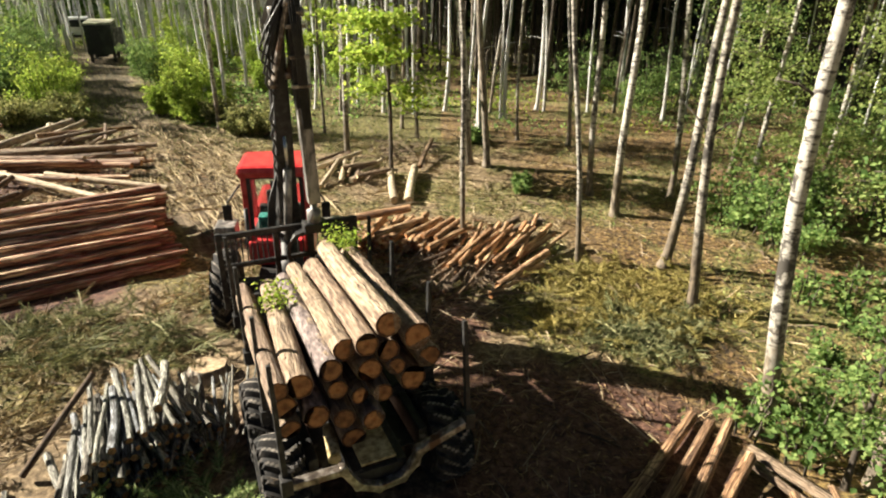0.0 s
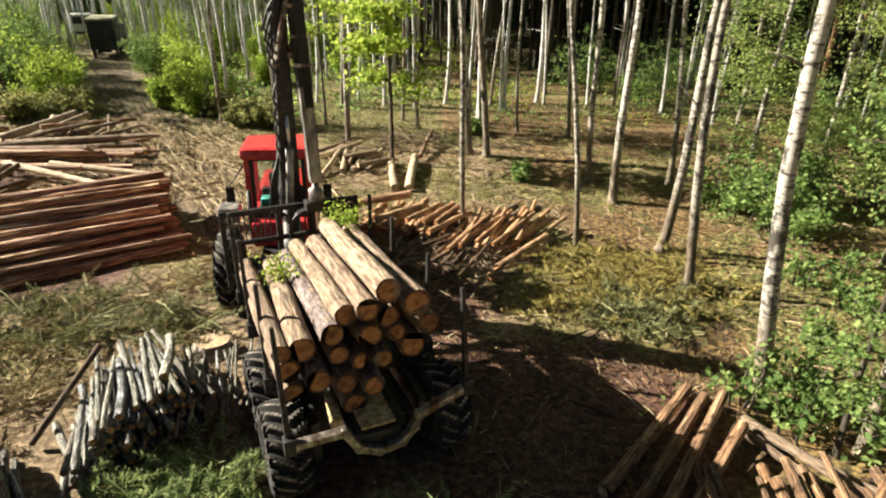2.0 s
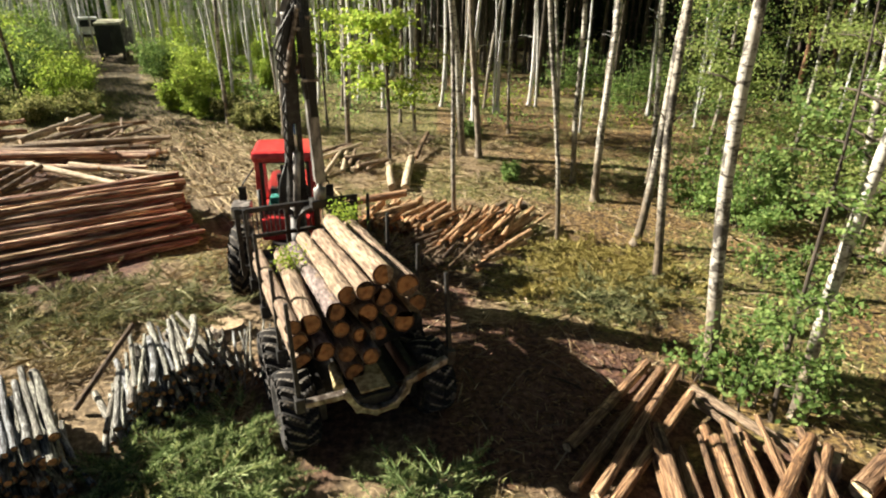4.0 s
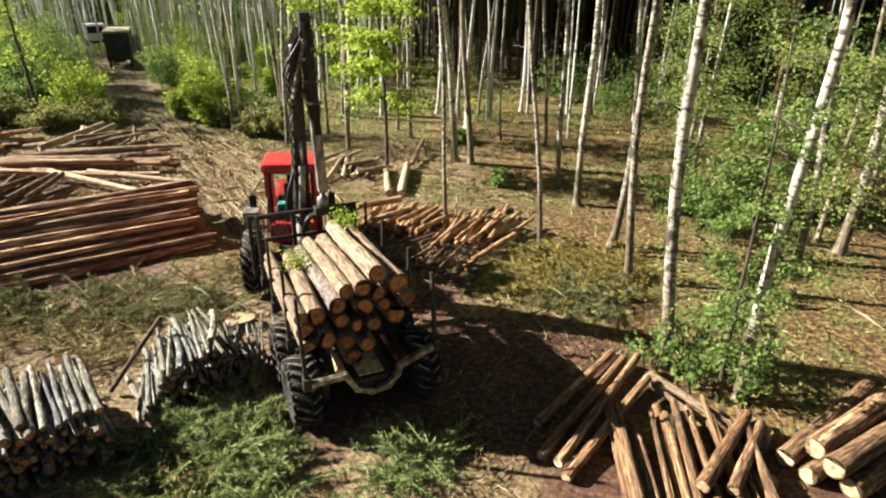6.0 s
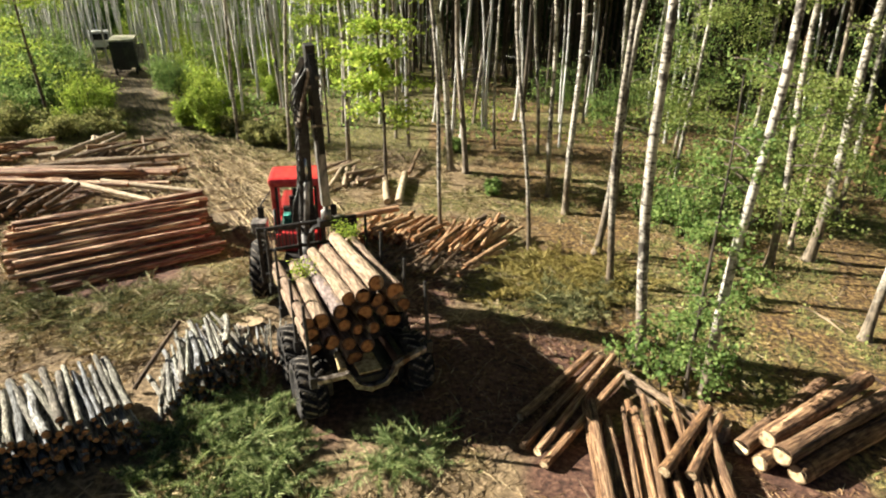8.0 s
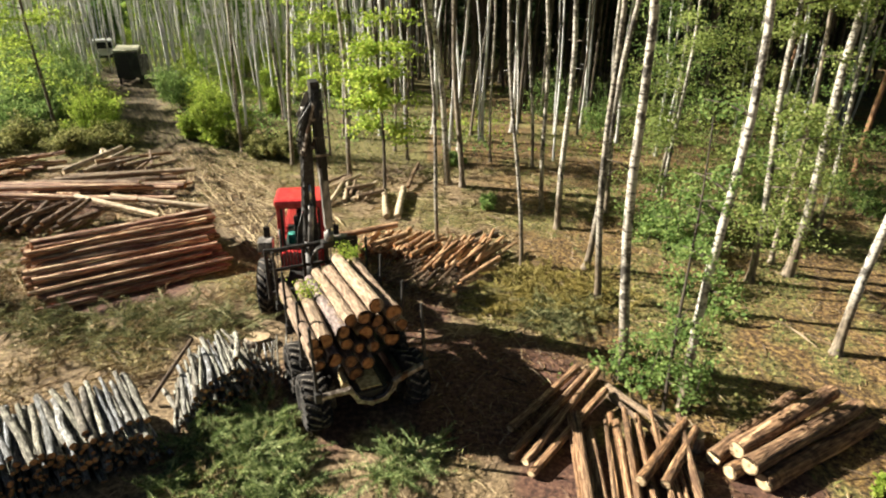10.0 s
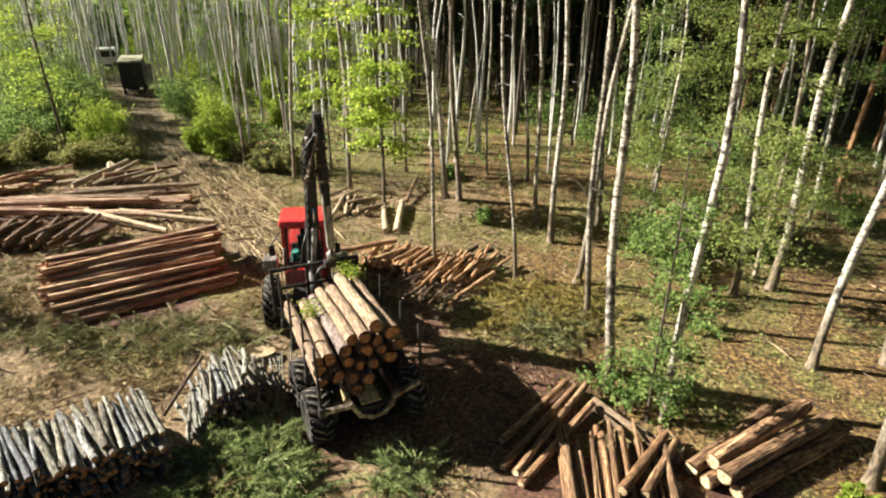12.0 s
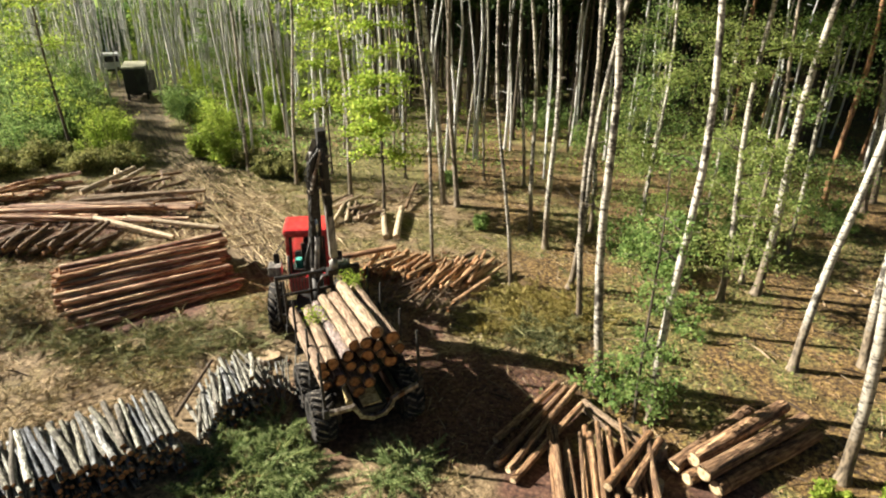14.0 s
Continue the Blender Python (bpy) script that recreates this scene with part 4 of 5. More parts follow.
# ---- birch firewood stacks ----
def firewood(n, rows, centre, axis_way, log_way, pitch, length, r0, r1, label, group, lean=0.0, wob=0.06, rise=(9, 9), name="firewood_log"):
    """Poles side by side in rows; rise: how many rows each step in from either end of the stack adds."""
    s, q = Vector((*axis_way, 0)).normalized(), Vector((*log_way, 0)).normalized()
    for k in range(rows):
        for i in range(n):
            if k > 1 + i * rise[0] or k > 1 + (n - 1 - i) * rise[1]:
                continue
            t = (i + 0.5 * (k % 2)) * pitch
            r = LRND.uniform(r0, r1)
            c = Vector((*centre, 0)) + s * t + q * LRND.uniform(-0.17, 0.17)
            a = LRND.uniform(-wob, wob) + lean * i / n
            w = Matrix.Rotation(a, 3, "Z") @ q
            z = gz(c.x, c.y) + r + k * pitch * 0.86 + LRND.uniform(-0.02, 0.02) + (LRND.uniform(0, 0.11) if k == rows - 1 else 0)
            l = length * LRND.uniform(0.9, 1.08)
            tip = LRND.uniform(-0.05, 0.05)
            log("birch", c + w * l / 2 + Vector((0, 0, z - tip)), c - w * l / 2 + Vector((0, 0, z + tip)), r, label, group, name)


firewood(37, 8, (-10.56, 3.17), (0.88, 0.47), (0.64, -0.77), 0.155, 1.9, 0.044, 0.088, "grey-white birch firewood pole in a long stack", "long birch firewood stack", 0.0, 0.13, (9, 6))
firewood(17, 8, (-5.4, 6.62), (0.68, 0.73), (0.5, -0.87), 0.14, 1.7, 0.03, 0.07, "grey birch firewood pole in an untidy small stack", "small birch firewood stack", 0.1, 0.24, (1.6, 1.6), "birch_pole")
log("dark", (-6.05, 6.85, 0.1), (-5.2, 7.75, 1.3), 0.05, "dark pole leaning against the firewood stack", "small birch firewood stack", "leaning_pole")
log("birch", (-3.95, 7.05, 1.22), (-4.3, 8.15, 1.2), 0.075, "white birch pole lying loose on the firewood stack", "small birch firewood stack", "birch_pole")
log("dark", (-3.3, 6.9, 0.08), (-2.95, 8.0, 0.5), 0.06, "dark pole leaning beside the firewood stack", "small birch firewood stack", "leaning_pole")

heap("birch", fan(18, (-3.95, 6.8), (0.055, 0.05), 1.4, (-0.5, 1.0), 0.35, 0.45, 3, 0.16), 0.016, 0.032, "thin grey branch pole thrown beside the firewood stack", "small birch firewood stack", "leaning_pole")

# ---- split orange logs beyond the machine ----
heap("orange", fan(24, (-2.1, 14.9), (0.095, -0.02), 1.5, (0.5, 0.86), 0.2, 0.35, 3, 0.13), 0.06, 0.105, "bright orange peeled log in a tumbled heap", "heap of peeled logs")
heap("orange", fan(20, (-2.0, 14.9), (0.1, -0.01), 1.3, (0.62, 0.78), 0.2, 0.45, 4, 0.14), 0.05, 0.1, "bright orange peeled log in a tumbled heap", "heap of peeled logs")
heap("orange", fan(26, (0.0, 13.5), (0.085, 0.025), 1.9, (0.55, 0.83), 0.3, 0.3, 4, 0.1), 0.045, 0.078, "peeled orange pole in a tumbled heap", "heap of peeled logs")
heap("orange", (((-3.2, 15.4, 0.5), (-0.8, 15.9, 0.8)), ((1.4, 12.8, 0.1), (2.8, 14.5, 0.15)), ((1.2, 12.5, 0.05), (2.6, 14.0, 0.1))), 0.09, 0.12, "long peeled orange log on the heap", "heap of peeled logs")
heap("dark", fan(14, (-1.6, 13.2), (0.15, -0.07), 2.3, (0.62, 0.78), 0.15, 0.5, 2, 0.12), 0.03, 0.06, "thin grey branch pole lying under the heap", "branch poles")
heap("dark", (((1.6, 15.6, 0.1), (2.9, 16.5, 0.15)), ((0.9, 15.4, 0.1), (2.3, 16.9, 0.1))), 0.12, 0.16, "dark bark log beyond the heap", "branch poles")
# far short logs and two lying posts
heap("pale", fan(13, (-4.7, 22.2), (0.17, -0.15), 1.35, (0.55, 0.83), 0.12, 0.6, 2, 0.16), 0.06, 0.11, "short weathered log in a far heap", "far short logs")
heap("cream", (((-4.0, 19.8, 0.0), (-3.7, 21.8, 0.3)), ((-3.4, 20.4, 0.0), (-3.5, 22.3, 0.25)), ((-3.1, 20.6, 0.0), (-2.2, 22.5, 0.2)), ((-4.4, 21.2, 0.2), (-3.0, 22.9, 0.35))), 0.07, 0.1, "pale short log in a far heap", "far short logs")
heap("cream", (((-1.44, 18.5, 0.0), (-1.8, 21.6, 0.05)), ((-0.98, 18.5, 0.0), (-0.92, 21.9, 0.05))), 0.13, 0.16, "pale log lying alone on the grass", "lying posts")
heap("dark", (((-0.75, 22.0, 0.1), (-0.35, 24.6, 0.4)),), 0.08, 0.1, "dark bent branch lying on the ground", "lying posts")

# ---- near heap of poles and the four thick logs ----
heap("brown", (((2.35, 6.05, 0.0), (4.3, 8.3, 0.05)), ((2.3, 5.2, 0.0), (4.5, 8.05, 0.1)), ((2.55, 4.95, 0.1), (4.75, 7.95, 0.25)), ((2.65, 4.7, 0.0), (4.75, 7.2, 0.25))), 0.095, 0.12, "brown pine pole in a fanned heap", "fanned poles")
heap("brown", fan(19, (3.42, 3.3), (0.13, 0.0), 2.9, (0.12, 1.0), 0.14, 0.06, 3, 0.08), 0.05, 0.1, "short brown pine pole in a fanned heap", "fanned poles")
heap("brown", (((4.7, 4.2, 0.3), (6.25, 6.05, 0.25)), ((5.2, 4.2, 0.25), (6.45, 5.9, 0.2))), 0.11, 0.13, "brown pole thrown across the fanned heap", "fanned poles")
heap("pale", (((4.85, 7.45, 0.2), (6.0, 5.85, 0.1)), ((4.8, 7.3, 0.1), (5.75, 5.7, 0.05)), ((5.1, 7.3, 0.05), (6.3, 6.0, 0.02))), 0.06, 0.085, "grey split pole at the edge of the heap", "fanned poles")
THICK = (((6.95, 5.05, 0.3), (10.1, 7.05, 0.3), 0.2), ((7.02, 4.62, 0.28), (10.4, 6.52, 0.3), 0.205), ((7.3, 4.45, 0.0), (10.65, 6.3, 0.0), 0.2), ((6.75, 4.75, 0.0), (10.2, 6.75, 0.0), 0.17), ((6.55, 5.15, 0.0), (9.3, 7.2, 0.0), 0.18))
for a, b, r in THICK:
    log("brown", (a[0], a[1], a[2] + r + gz(a[0], a[1])), (b[0], b[1], b[2] + r + gz(b[0], b[1])), r, "thick brown pine saw log with pale sawn end", "thick logs")

# ---- trees ----
TRND = np.random.RandomState(11)
PRND = random.Random(21)


def trunk_mesh(name, h, r, lean, bark, seed, n=10, stubs=4, wob=0.05, tip=0.25, bow=0.0, apart=False):
    """A tapering trunk with a swollen foot, gentle bends and a few dead branch stubs; lean: sideways metres per metre."""
    rnd = random.Random(seed)
    bm = bmesh.new()
    zs = [-0.15, 0.0, 0.12, 0.35, 0.8] + [0.8 + (h - 0.8) * k / 11 for k in range(1, 12)]
    ph, pts, rad = rnd.uniform(0, 6), [], []
    for z in zs:
        s = wob * max(z / h, 0) ** 0.6 * h * 0.25
        pts.append((lean[0] * z + bow * z * (1 - z / h) + s * math.sin(ph + z * 0.55), lean[1] * z + s * math.cos(ph * 1.7 + z * 0.47), z))
        rad.append(r * (1 - (1 - tip) * max(z, 0) / h) * (1 + 0.55 * math.exp(-max(z, 0) / 0.16)))
    tube(bm, pts, rad, n, True, 0, rnd, 0.035)
    loose = []
    for _ in range(stubs):
        k = rnd.randint(6, 14)
        p, a, l = Vector(pts[k]), rnd.uniform(0, 6.28), rnd.uniform(0.2, 0.7)
        e = p + Vector((math.cos(a) * l, math.sin(a) * l, rnd.uniform(0.1, 0.9) * l))
        loose.append(bmesh.new() if apart else bm)
        tube(loose[-1], (p, p.lerp(e, 0.5) + Vector((0, 0, 0.05)), e), (r * 0.2, r * 0.13, r * 0.04), 5)
    me = mesh_of(bm, name, bark)
    return me, [Vector(p) for p in pts], loose


def spray(origin, way, length, count, rnd, spread=0.22, droop=0.25):
    """Leaf places round one branch."""
    t = rnd.uniform(0.12, 1.0, size=(count, 1)) ** 0.8
    o, w = np.array(origin, float), np.array(way, float)
    w /= np.linalg.norm(w)
    p = o + w * (t * length) + rnd.normal(size=(count, 3)) * (spread * length * (0.35 + 0.65 * t)) * np.array([1, 1, 0.75])
    p[:, 2] -= droop * length * t[:, 0] ** 2
    return p


def crown_places(z0, z1, wide, limbs, per, rnd):
    out = []
    for _ in range(limbs):
        z = rnd.uniform(z0, z1)
        a = rnd.uniform(0, 6.28)
        l = wide * (1.1 - 0.75 * (z - z0) / (z1 - z0)) * rnd.uniform(0.6, 1.1)
        out.append(spray((0, 0, z), (math.cos(a), math.sin(a), rnd.uniform(0.1, 0.7)), l, per, rnd))
    return np.concatenate(out)


CROWNS = [leaf_mesh("crown", crown_places(12.3, 19, 2.3, 34, 76, TRND), 0.125, LEAF_BIRCH, TRND) for _ in range(4)]

THIN_CROWNS = [leaf_mesh("crown", crown_places(12.8, 19, 1.7, 16, 26, TRND), 0.13, LEAF_BIRCH, TRND) for _ in range(3)]


def birch(x, y, lean, r, h=18.0, bark=None, crown=True, low=(), leaf=None, label="", bow=0.0, wob=0.05, name="birch_tree", size=0.0):
    """A tall thin tree. low: leafy lower branches (height, turn, length, leaves)."""
    seed = int(abs(x * 131 + y * 977)) + 7
    root = new(name)
    root.location = (x, y, gz(x, y))
    tagged(root, label or "slender white-barked birch standing at the edge of the clearing", "tree", "forest trees")
    me, pts, stubs = trunk_mesh("trunk", h, r * 0.86, (lean, PRND.uniform(-0.02, 0.02)), bark or BIRCH, seed, wob=wob, bow=bow, stubs=1 if bark == PINE_BARK else 5, apart=True)
    part("trunk", me, BIRCH, root)
    for stub in stubs:
        part("dead_branch", stub, DARK_BARK, root)
    if crown and x > 4:
        c = part("crown", PRND.choice(CROWNS), LEAF_BIRCH, root)
        c.matrix_local = pose(lean * 12, 0, (h - 18.5) * 0.9, 0, 0, PRND.uniform(0, 360))
    elif crown:
        c = part("crown", PRND.choice(THIN_CROWNS), LEAF_BIRCH, root)
        c.matrix_local = pose(lean * 12, 0, (h - 18.5) * 0.9, 0, 0, PRND.uniform(0, 360))
    if low:
        rnd = np.random.RandomState(seed)
        places = []
        for z, turn, length, leaves in low:
            p = min(pts, key=lambda q: abs(q.z - z))
            a = radians(turn)
            o = Vector((lean * z, 0, z)) if abs(p.z - z) > 0.5 else p
            w = Vector((math.cos(a), math.sin(a), 0.35)).normalized()
            places.append(spray(o, w, length, int(leaves * 0.9), rnd, 0.17, 0.35))
            e = o + w * length * 0.9 - Vector((0, 0, 0.2 * length))
            part("branch", tube(bmesh.new(), (o, o.lerp(e, 0.5) + Vector((0, 0, 0.06 * length)), e), (r * 0.25, r * 0.16, 0.006), 5), DARK_BARK, root)
        part("foliage", leaf_mesh("foliage", np.concatenate(places), size or (0.064 if y < 25 else 0.088), leaf or LEAF_BIRCH, rnd), LEAF_BIRCH, root)
    return root


def hanging(z0, z1, n, length, leaves, a0=0, a1=360):
    return tuple((PRND.uniform(z0, z1), PRND.uniform(a0, a1), length * PRND.uniform(0.7, 1.2), leaves) for _ in range(n))


GREYISH = "grey-barked tree standing in the open wood"
# edge of the clearing: x, y, lean, radius
for x, y, lean, r in (
    (0.69, 15.3, -0.054, 0.085), (3.57, 14.4, -0.10, 0.085), (5.42, 17.9, -0.02, 0.15), (5.06, 19.8, -0.06, 0.12),
    (5.42, 25.8, -0.07, 0.11), (5.69, 12.1, -0.055, 0.125), (7.75, 19.7, -0.048, 0.12), (5.45, 8.1, -0.085, 0.155),
    (12.64, 14.0, 0.006, 0.19), (10.54, 4.9, -0.09, 0.17), (13.9, 9.5, -0.11, 0.17),
    (21.9, 22.5, -0.12, 0.18), (23.2, 23.8, -0.1, 0.16), (-6.8, 25.6, 0.05, 0.11), (-10.0, 27.9, 0.0, 0.12),
    (2.55, 32.2, 0.10, 0.1), (3.36, 26.7, -0.03, 0.085),
):
    birch(x, y, lean, r)
birch(6.6, 7.0, -0.02, 0.13, low=hanging(1.5, 8.0, 12, 1.3, 100), leaf=LEAF_GREEN)
birch(11.1, 13.5, -0.04, 0.14, low=hanging(1.8, 9.0, 26, 2.1, 300))
birch(5.81, 14.4, 0.07, 0.14, bow=0.012)
birch(11.6, 9.3, 0.02, 0.15, bow=0.03)
birch(1.1, 22.9, -0.1, 0.18)
birch(1.75, 22.6, -0.07, 0.15, bark=GREY_BARK, label=GREYISH)
birch(10.8, 22.2, 0.02, 0.1, low=hanging(2, 10, 26, 2.2, 300), leaf=LEAF_GREEN)
birch(9.3, 17.5, 0.0, 0.09, low=hanging(1.5, 9.5, 30, 2.0, 300))
birch(15.5, 17.5, 0.0, 0.12, low=hanging(2.5, 10, 24, 2.2, 300), leaf=LEAF_GREEN)
birch(12.5, 14.9, -0.02, 0.095, bark=GREY_BARK, label=GREYISH, low=hanging(3, 9.5, 14, 1.8, 260))
birch(13.2, 20.5, 0.0, 0.1, low=hanging(1.5, 10, 28, 2.2, 300))
for x, y, lean, r in ((20.1, 22.9, 0.0, 0.17), (28.5, 27.0, 0.02, 0.17), (17.5, 29.0, 0.0, 0.16), (27.0, 31.0, 0.0, 0.17), (22.0, 34.0, -0.01, 0.16)):
    birch(x, y, lean, r, bark=PINE_BARK, label="tall pine with orange upper bark in the wood", name="pine_tree")
for x, y, lean, r in ((-29.6, 51.6, -0.03, 0.1), (-28.9, 52.6, 0.02, 0.09), (-30.6, 54.0, 0.0, 0.1), (-21.6, 44.6, -0.04, 0.1), (-21.0, 46.0, 0.03, 0.09), (-26.6, 46.2, -0.05, 0.1)):
    birch(x, y, lean, r, bark=HAZY_BIRCH, label="thin pale birch beside the far end of the track")
for x, y, lean, r in ((-3.63, 23.8, -0.017, 0.13), (-1.02, 27.0, 0.0, 0.09), (-1.79, 28.5, 0.01, 0.09), (-9.5, 35.5, -0.05, 0.15), (-8.2, 39.1, 0.06, 0.11), (9.07, 32.5, 0.0, 0.09), (1.46, 30.9, -0.03, 0.09), (-5.0, 31.0, 0.03, 0.1)):
    birch(x, y, lean, r, bark=GREY_BARK if r < 0.1 else BIRCH, label=GREYISH if r < 0.1 else "")
# lime-leaved young tree beyond the heaps
birch(-1.77, 21.65, -0.02, 0.09, 13, DARK_BARK, False, hanging(2.4, 10.5, 52, 1.7, 130), LEAF_LIME, "young broadleaf tree with bright lime-green foliage", name="young_tree", size=0.125)
birch(-5.2, 27.5, 0.0, 0.07, 12, DARK_BARK, False, hanging(3.0, 9.5, 34, 1.9, 120), LEAF_LIME, "young broadleaf tree with bright lime-green foliage", name="young_tree", size=0.12)
birch(-21.5, 30.6, -0.016, 0.12, 13, DARK_BARK, False, hanging(2.4, 10, 40, 2.4, 150), LEAF_LIME, "dark-stemmed young tree with green foliage beside the track", name="young_tree", size=0.085)
# out of view on the left, added for the shadow it throws on the grass
birch(-19.0, 12.9, 0.0, 0.07, 6.5, DARK_BARK, False, hanging(2.6, 5.6, 16, 1.4, 160), LEAF_GREEN, "unseen young leafy tree added to cast shade into the clearing", name="young_tree")
# saplings at the edge
birch(6.14, 6.95, -0.03, 0.055, 7, DARK_BARK, False, hanging(0.5, 2.4, 10, 1.0, 90) + hanging(2.5, 6.0, 12, 0.9, 110), LEAF_GREEN, "thin dark sapling with green leaves at the clearing edge", name="sapling")


def bush(x, y, wide, tall, stems, leaves, size, leaf, label, name="bush"):
    """Many thin stems from one foot, leafy from low down."""
    rnd = np.random.RandomState(int(abs(x * 71 + y * 313)) + 3)
    root = new(name)
    root.location = (x, y, gz(x, y))
    tagged(root, label, "bush", "bushes")
    places = []
    for _ in range(stems):
        a, out, l = rnd.uniform(0, 6.28), rnd.uniform(0.05, 1.0), rnd.uniform(0.5, 1.15)
        foot = Vector((math.cos(a) * wide * out * 0.55, math.sin(a) * wide * out * 0.55, 0))
        e = Vector((math.cos(a) * wide * out, math.sin(a) * wide * out, tall * l * (1 - 0.4 * out ** 2)))
        mid = foot.lerp(e, 0.5) + Vector((rnd.normal() * 0.06 * wide, rnd.normal() * 0.06 * wide, 0.1 * tall))
        part("stem", tube(bmesh.new(), (foot, mid, e), (0.022, 0.014, 0.004), 4), DARK_BARK, root)
        low = foot.lerp(mid, 0.15)
        places.append(spray(low, tuple(e - low), (e - low).length, leaves, rnd, 0.15, 0.02))
        for _k in range(4):
            b = foot.lerp(e, rnd.uniform(0.08, 0.95))
            w = Vector((rnd.normal(), rnd.normal(), rnd.uniform(-0.1, 0.6)))
            places.append(spray(b, tuple(w), 0.32 * wide, leaves // 3, rnd, 0.25, 0.15))
    places = [p[p[:, 2] > 0.02] for p in places]
    part("foliage", leaf_mesh("foliage", np.concatenate(places), size, leaf, rnd), leaf, root)
    return root


LIME, DEEP = "lime-green leafy bush beside the wheel track", "green leafy bush at the edge of the wood"
for x, y, w, t in ((-20.0, 31.5, 2.0, 2.7), (-20.6, 33.8, 1.6, 2.2), (-12.4, 29.5, 0.8, 2.4), (-12.9, 31.4, 0.9, 3.2), (-13.6, 30.4, 0.7, 1.4), (-11.4, 28.7, 0.7, 1.1), (-11.2, 31.0, 0.9, 1.8), (-13.8, 34.6, 1.4, 2.2), (-15.2, 37.2, 1.3, 1.7)):
    bush(x, y, w * 1.15, t * 1.15, 16, 130, 0.08, LEAF_LIME, LIME)
for x, y, w, t in ((-24.0, 30.2, 2.0, 2.4), (-22.6, 34.0, 2.2, 3.2), (-26.5, 33.5, 2.4, 3.6), (-28.0, 37.0, 2.6, 4.0), (-25.0, 38.5, 2.2, 3.4), (-10.2, 28.6, 0.9, 1.1), (-8.6, 27.2, 0.9, 1.0), (-7.4, 26.6, 0.7, 1.2), (-17.5, 39.0, 1.6, 2.4), (-22.0, 28.6, 1.8, 1.2), (-25.6, 27.6, 1.8, 1.3), (-19.4, 27.8, 1.6, 0.9), (-17.6, 29.2, 1.4, 0.9), (-23.6, 26.4, 1.6, 0.9), (-19.0, 41.5, 1.4, 2.0), (-30.0, 41.0, 2.6, 4.2), (-32.0, 34.0, 2.6, 4.2), (-29.5, 31.0, 2.2, 3.0), (-35.0, 39.0, 3.0, 4.6), (-33.5, 46.0, 3.0, 5.0), (-27.5, 43.0, 2.0, 3.6), (-38.0, 48.0, 3.2, 5.0), (-24.5, 34.5, 2.0, 3.4)):
    bush(x, y, w * 1.15, t * 1.15, 22, 150, 0.078, LEAF_GREEN if t > 1.5 else OLIVE, DEEP if t > 1.5 else "dull olive weeds at the edge of the wood")
for x, y, w, t in ((-17.6, 41.5, 1.3, 2.2), (-15.4, 44.0, 1.6, 3.0), (-12.0, 42.0, 1.4, 2.6), (-9.0, 45.0, 1.6, 3.4), (-19.6, 47.5, 1.5, 2.8), (-13.0, 49.0, 1.8, 3.6), (-6.2, 41.0, 1.2, 2.2), (-17.0, 52.0, 1.8, 3.4), (-10.5, 37.0, 1.1, 1.6), (-22.5, 54.0, 2.0, 3.4)):
    bush(x, y, w, t, 14, 110, 0.09, LEAF_LIME, "yellow-green young growth between the far birches")
for x, y, w, t in ((5.2, 8.2, 0.9, 1.5), (5.9, 7.5, 0.8, 1.3), (6.9, 7.2, 0.9, 1.5), (6.4, 8.4, 0.9, 1.2), (9.0, 11.3, 0.9, 0.8), (8.4, 12.4, 0.9, 1.0), (9.8, 12.9, 0.8, 0.9), (7.6, 10.0, 0.6, 0.8)):
    bush(x, y, w, t, 7, 22, 0.085, LEAF_GREEN, "low green maple-like sapling bush at the clearing edge")
for x, y, w, t in ((9.5, 15.5, 1.4, 2.6), (8.7, 17.0, 1.4, 2.8), (11.2, 17.5, 1.5, 3.0), (13.5, 17.5, 1.6, 3.0), (10.8, 33.0, 2.0, 3.2), (13.0, 35.0, 2.4, 3.6), (8.2, 36.0, 2.0, 3.0), (16.0, 25.0, 1.8, 2.6), (18.5, 20.0, 1.5, 2.0), (20.0, 27.5, 1.8, 2.2), (1.5, 26.0, 0.6, 0.8), (2.9, 20.0, 0.5, 0.7)):
    bush(x, y, w, t, 14, 80, 0.085, LEAF_GREEN, DEEP)
for x, y in ((9.9, 4.2), (11.3, 4.1), (10.9, 3.6)):
    bush(x, y, 0.45, 0.5, 8, 50, 0.09, LEAF_LIME, "small bright lime-green bush by a birch foot")

# ---- the wood behind ----
FAR = []
for k in range(7):
    FAR.append(trunk_mesh("trunk", 16, 0.086, (PRND.uniform(-0.03, 0.05), 0), HAZY_BIRCH, 300 + k, n=7, stubs=5, wob=0.07)[0])
FAR_DARK = [trunk_mesh("trunk", 16, 0.13, (PRND.uniform(-0.02, 0.02), 0), DARK_BARK, 400 + k, n=7, stubs=12, wob=0.03)[0] for k in range(4)]


def far_tree(x, y, meshes, label, name, crown=True):
    root = new(name)
    s = PRND.uniform(0.7, 1.25)
    root.matrix_world = pose(x, y, gz(x, y), PRND.uniform(-2.5, 2.5), PRND.uniform(-3, 3), PRND.uniform(0, 360)) @ Matrix.Diagonal((s, s, 1, 1))
    tagged(root, label, "tree", "forest trees")
    part("trunk", PRND.choice(meshes), BIRCH, root)
    if crown is not None:
        part("crown", PRND.choice(CROWNS if crown else THIN_CROWNS), LEAF_BIRCH, root)


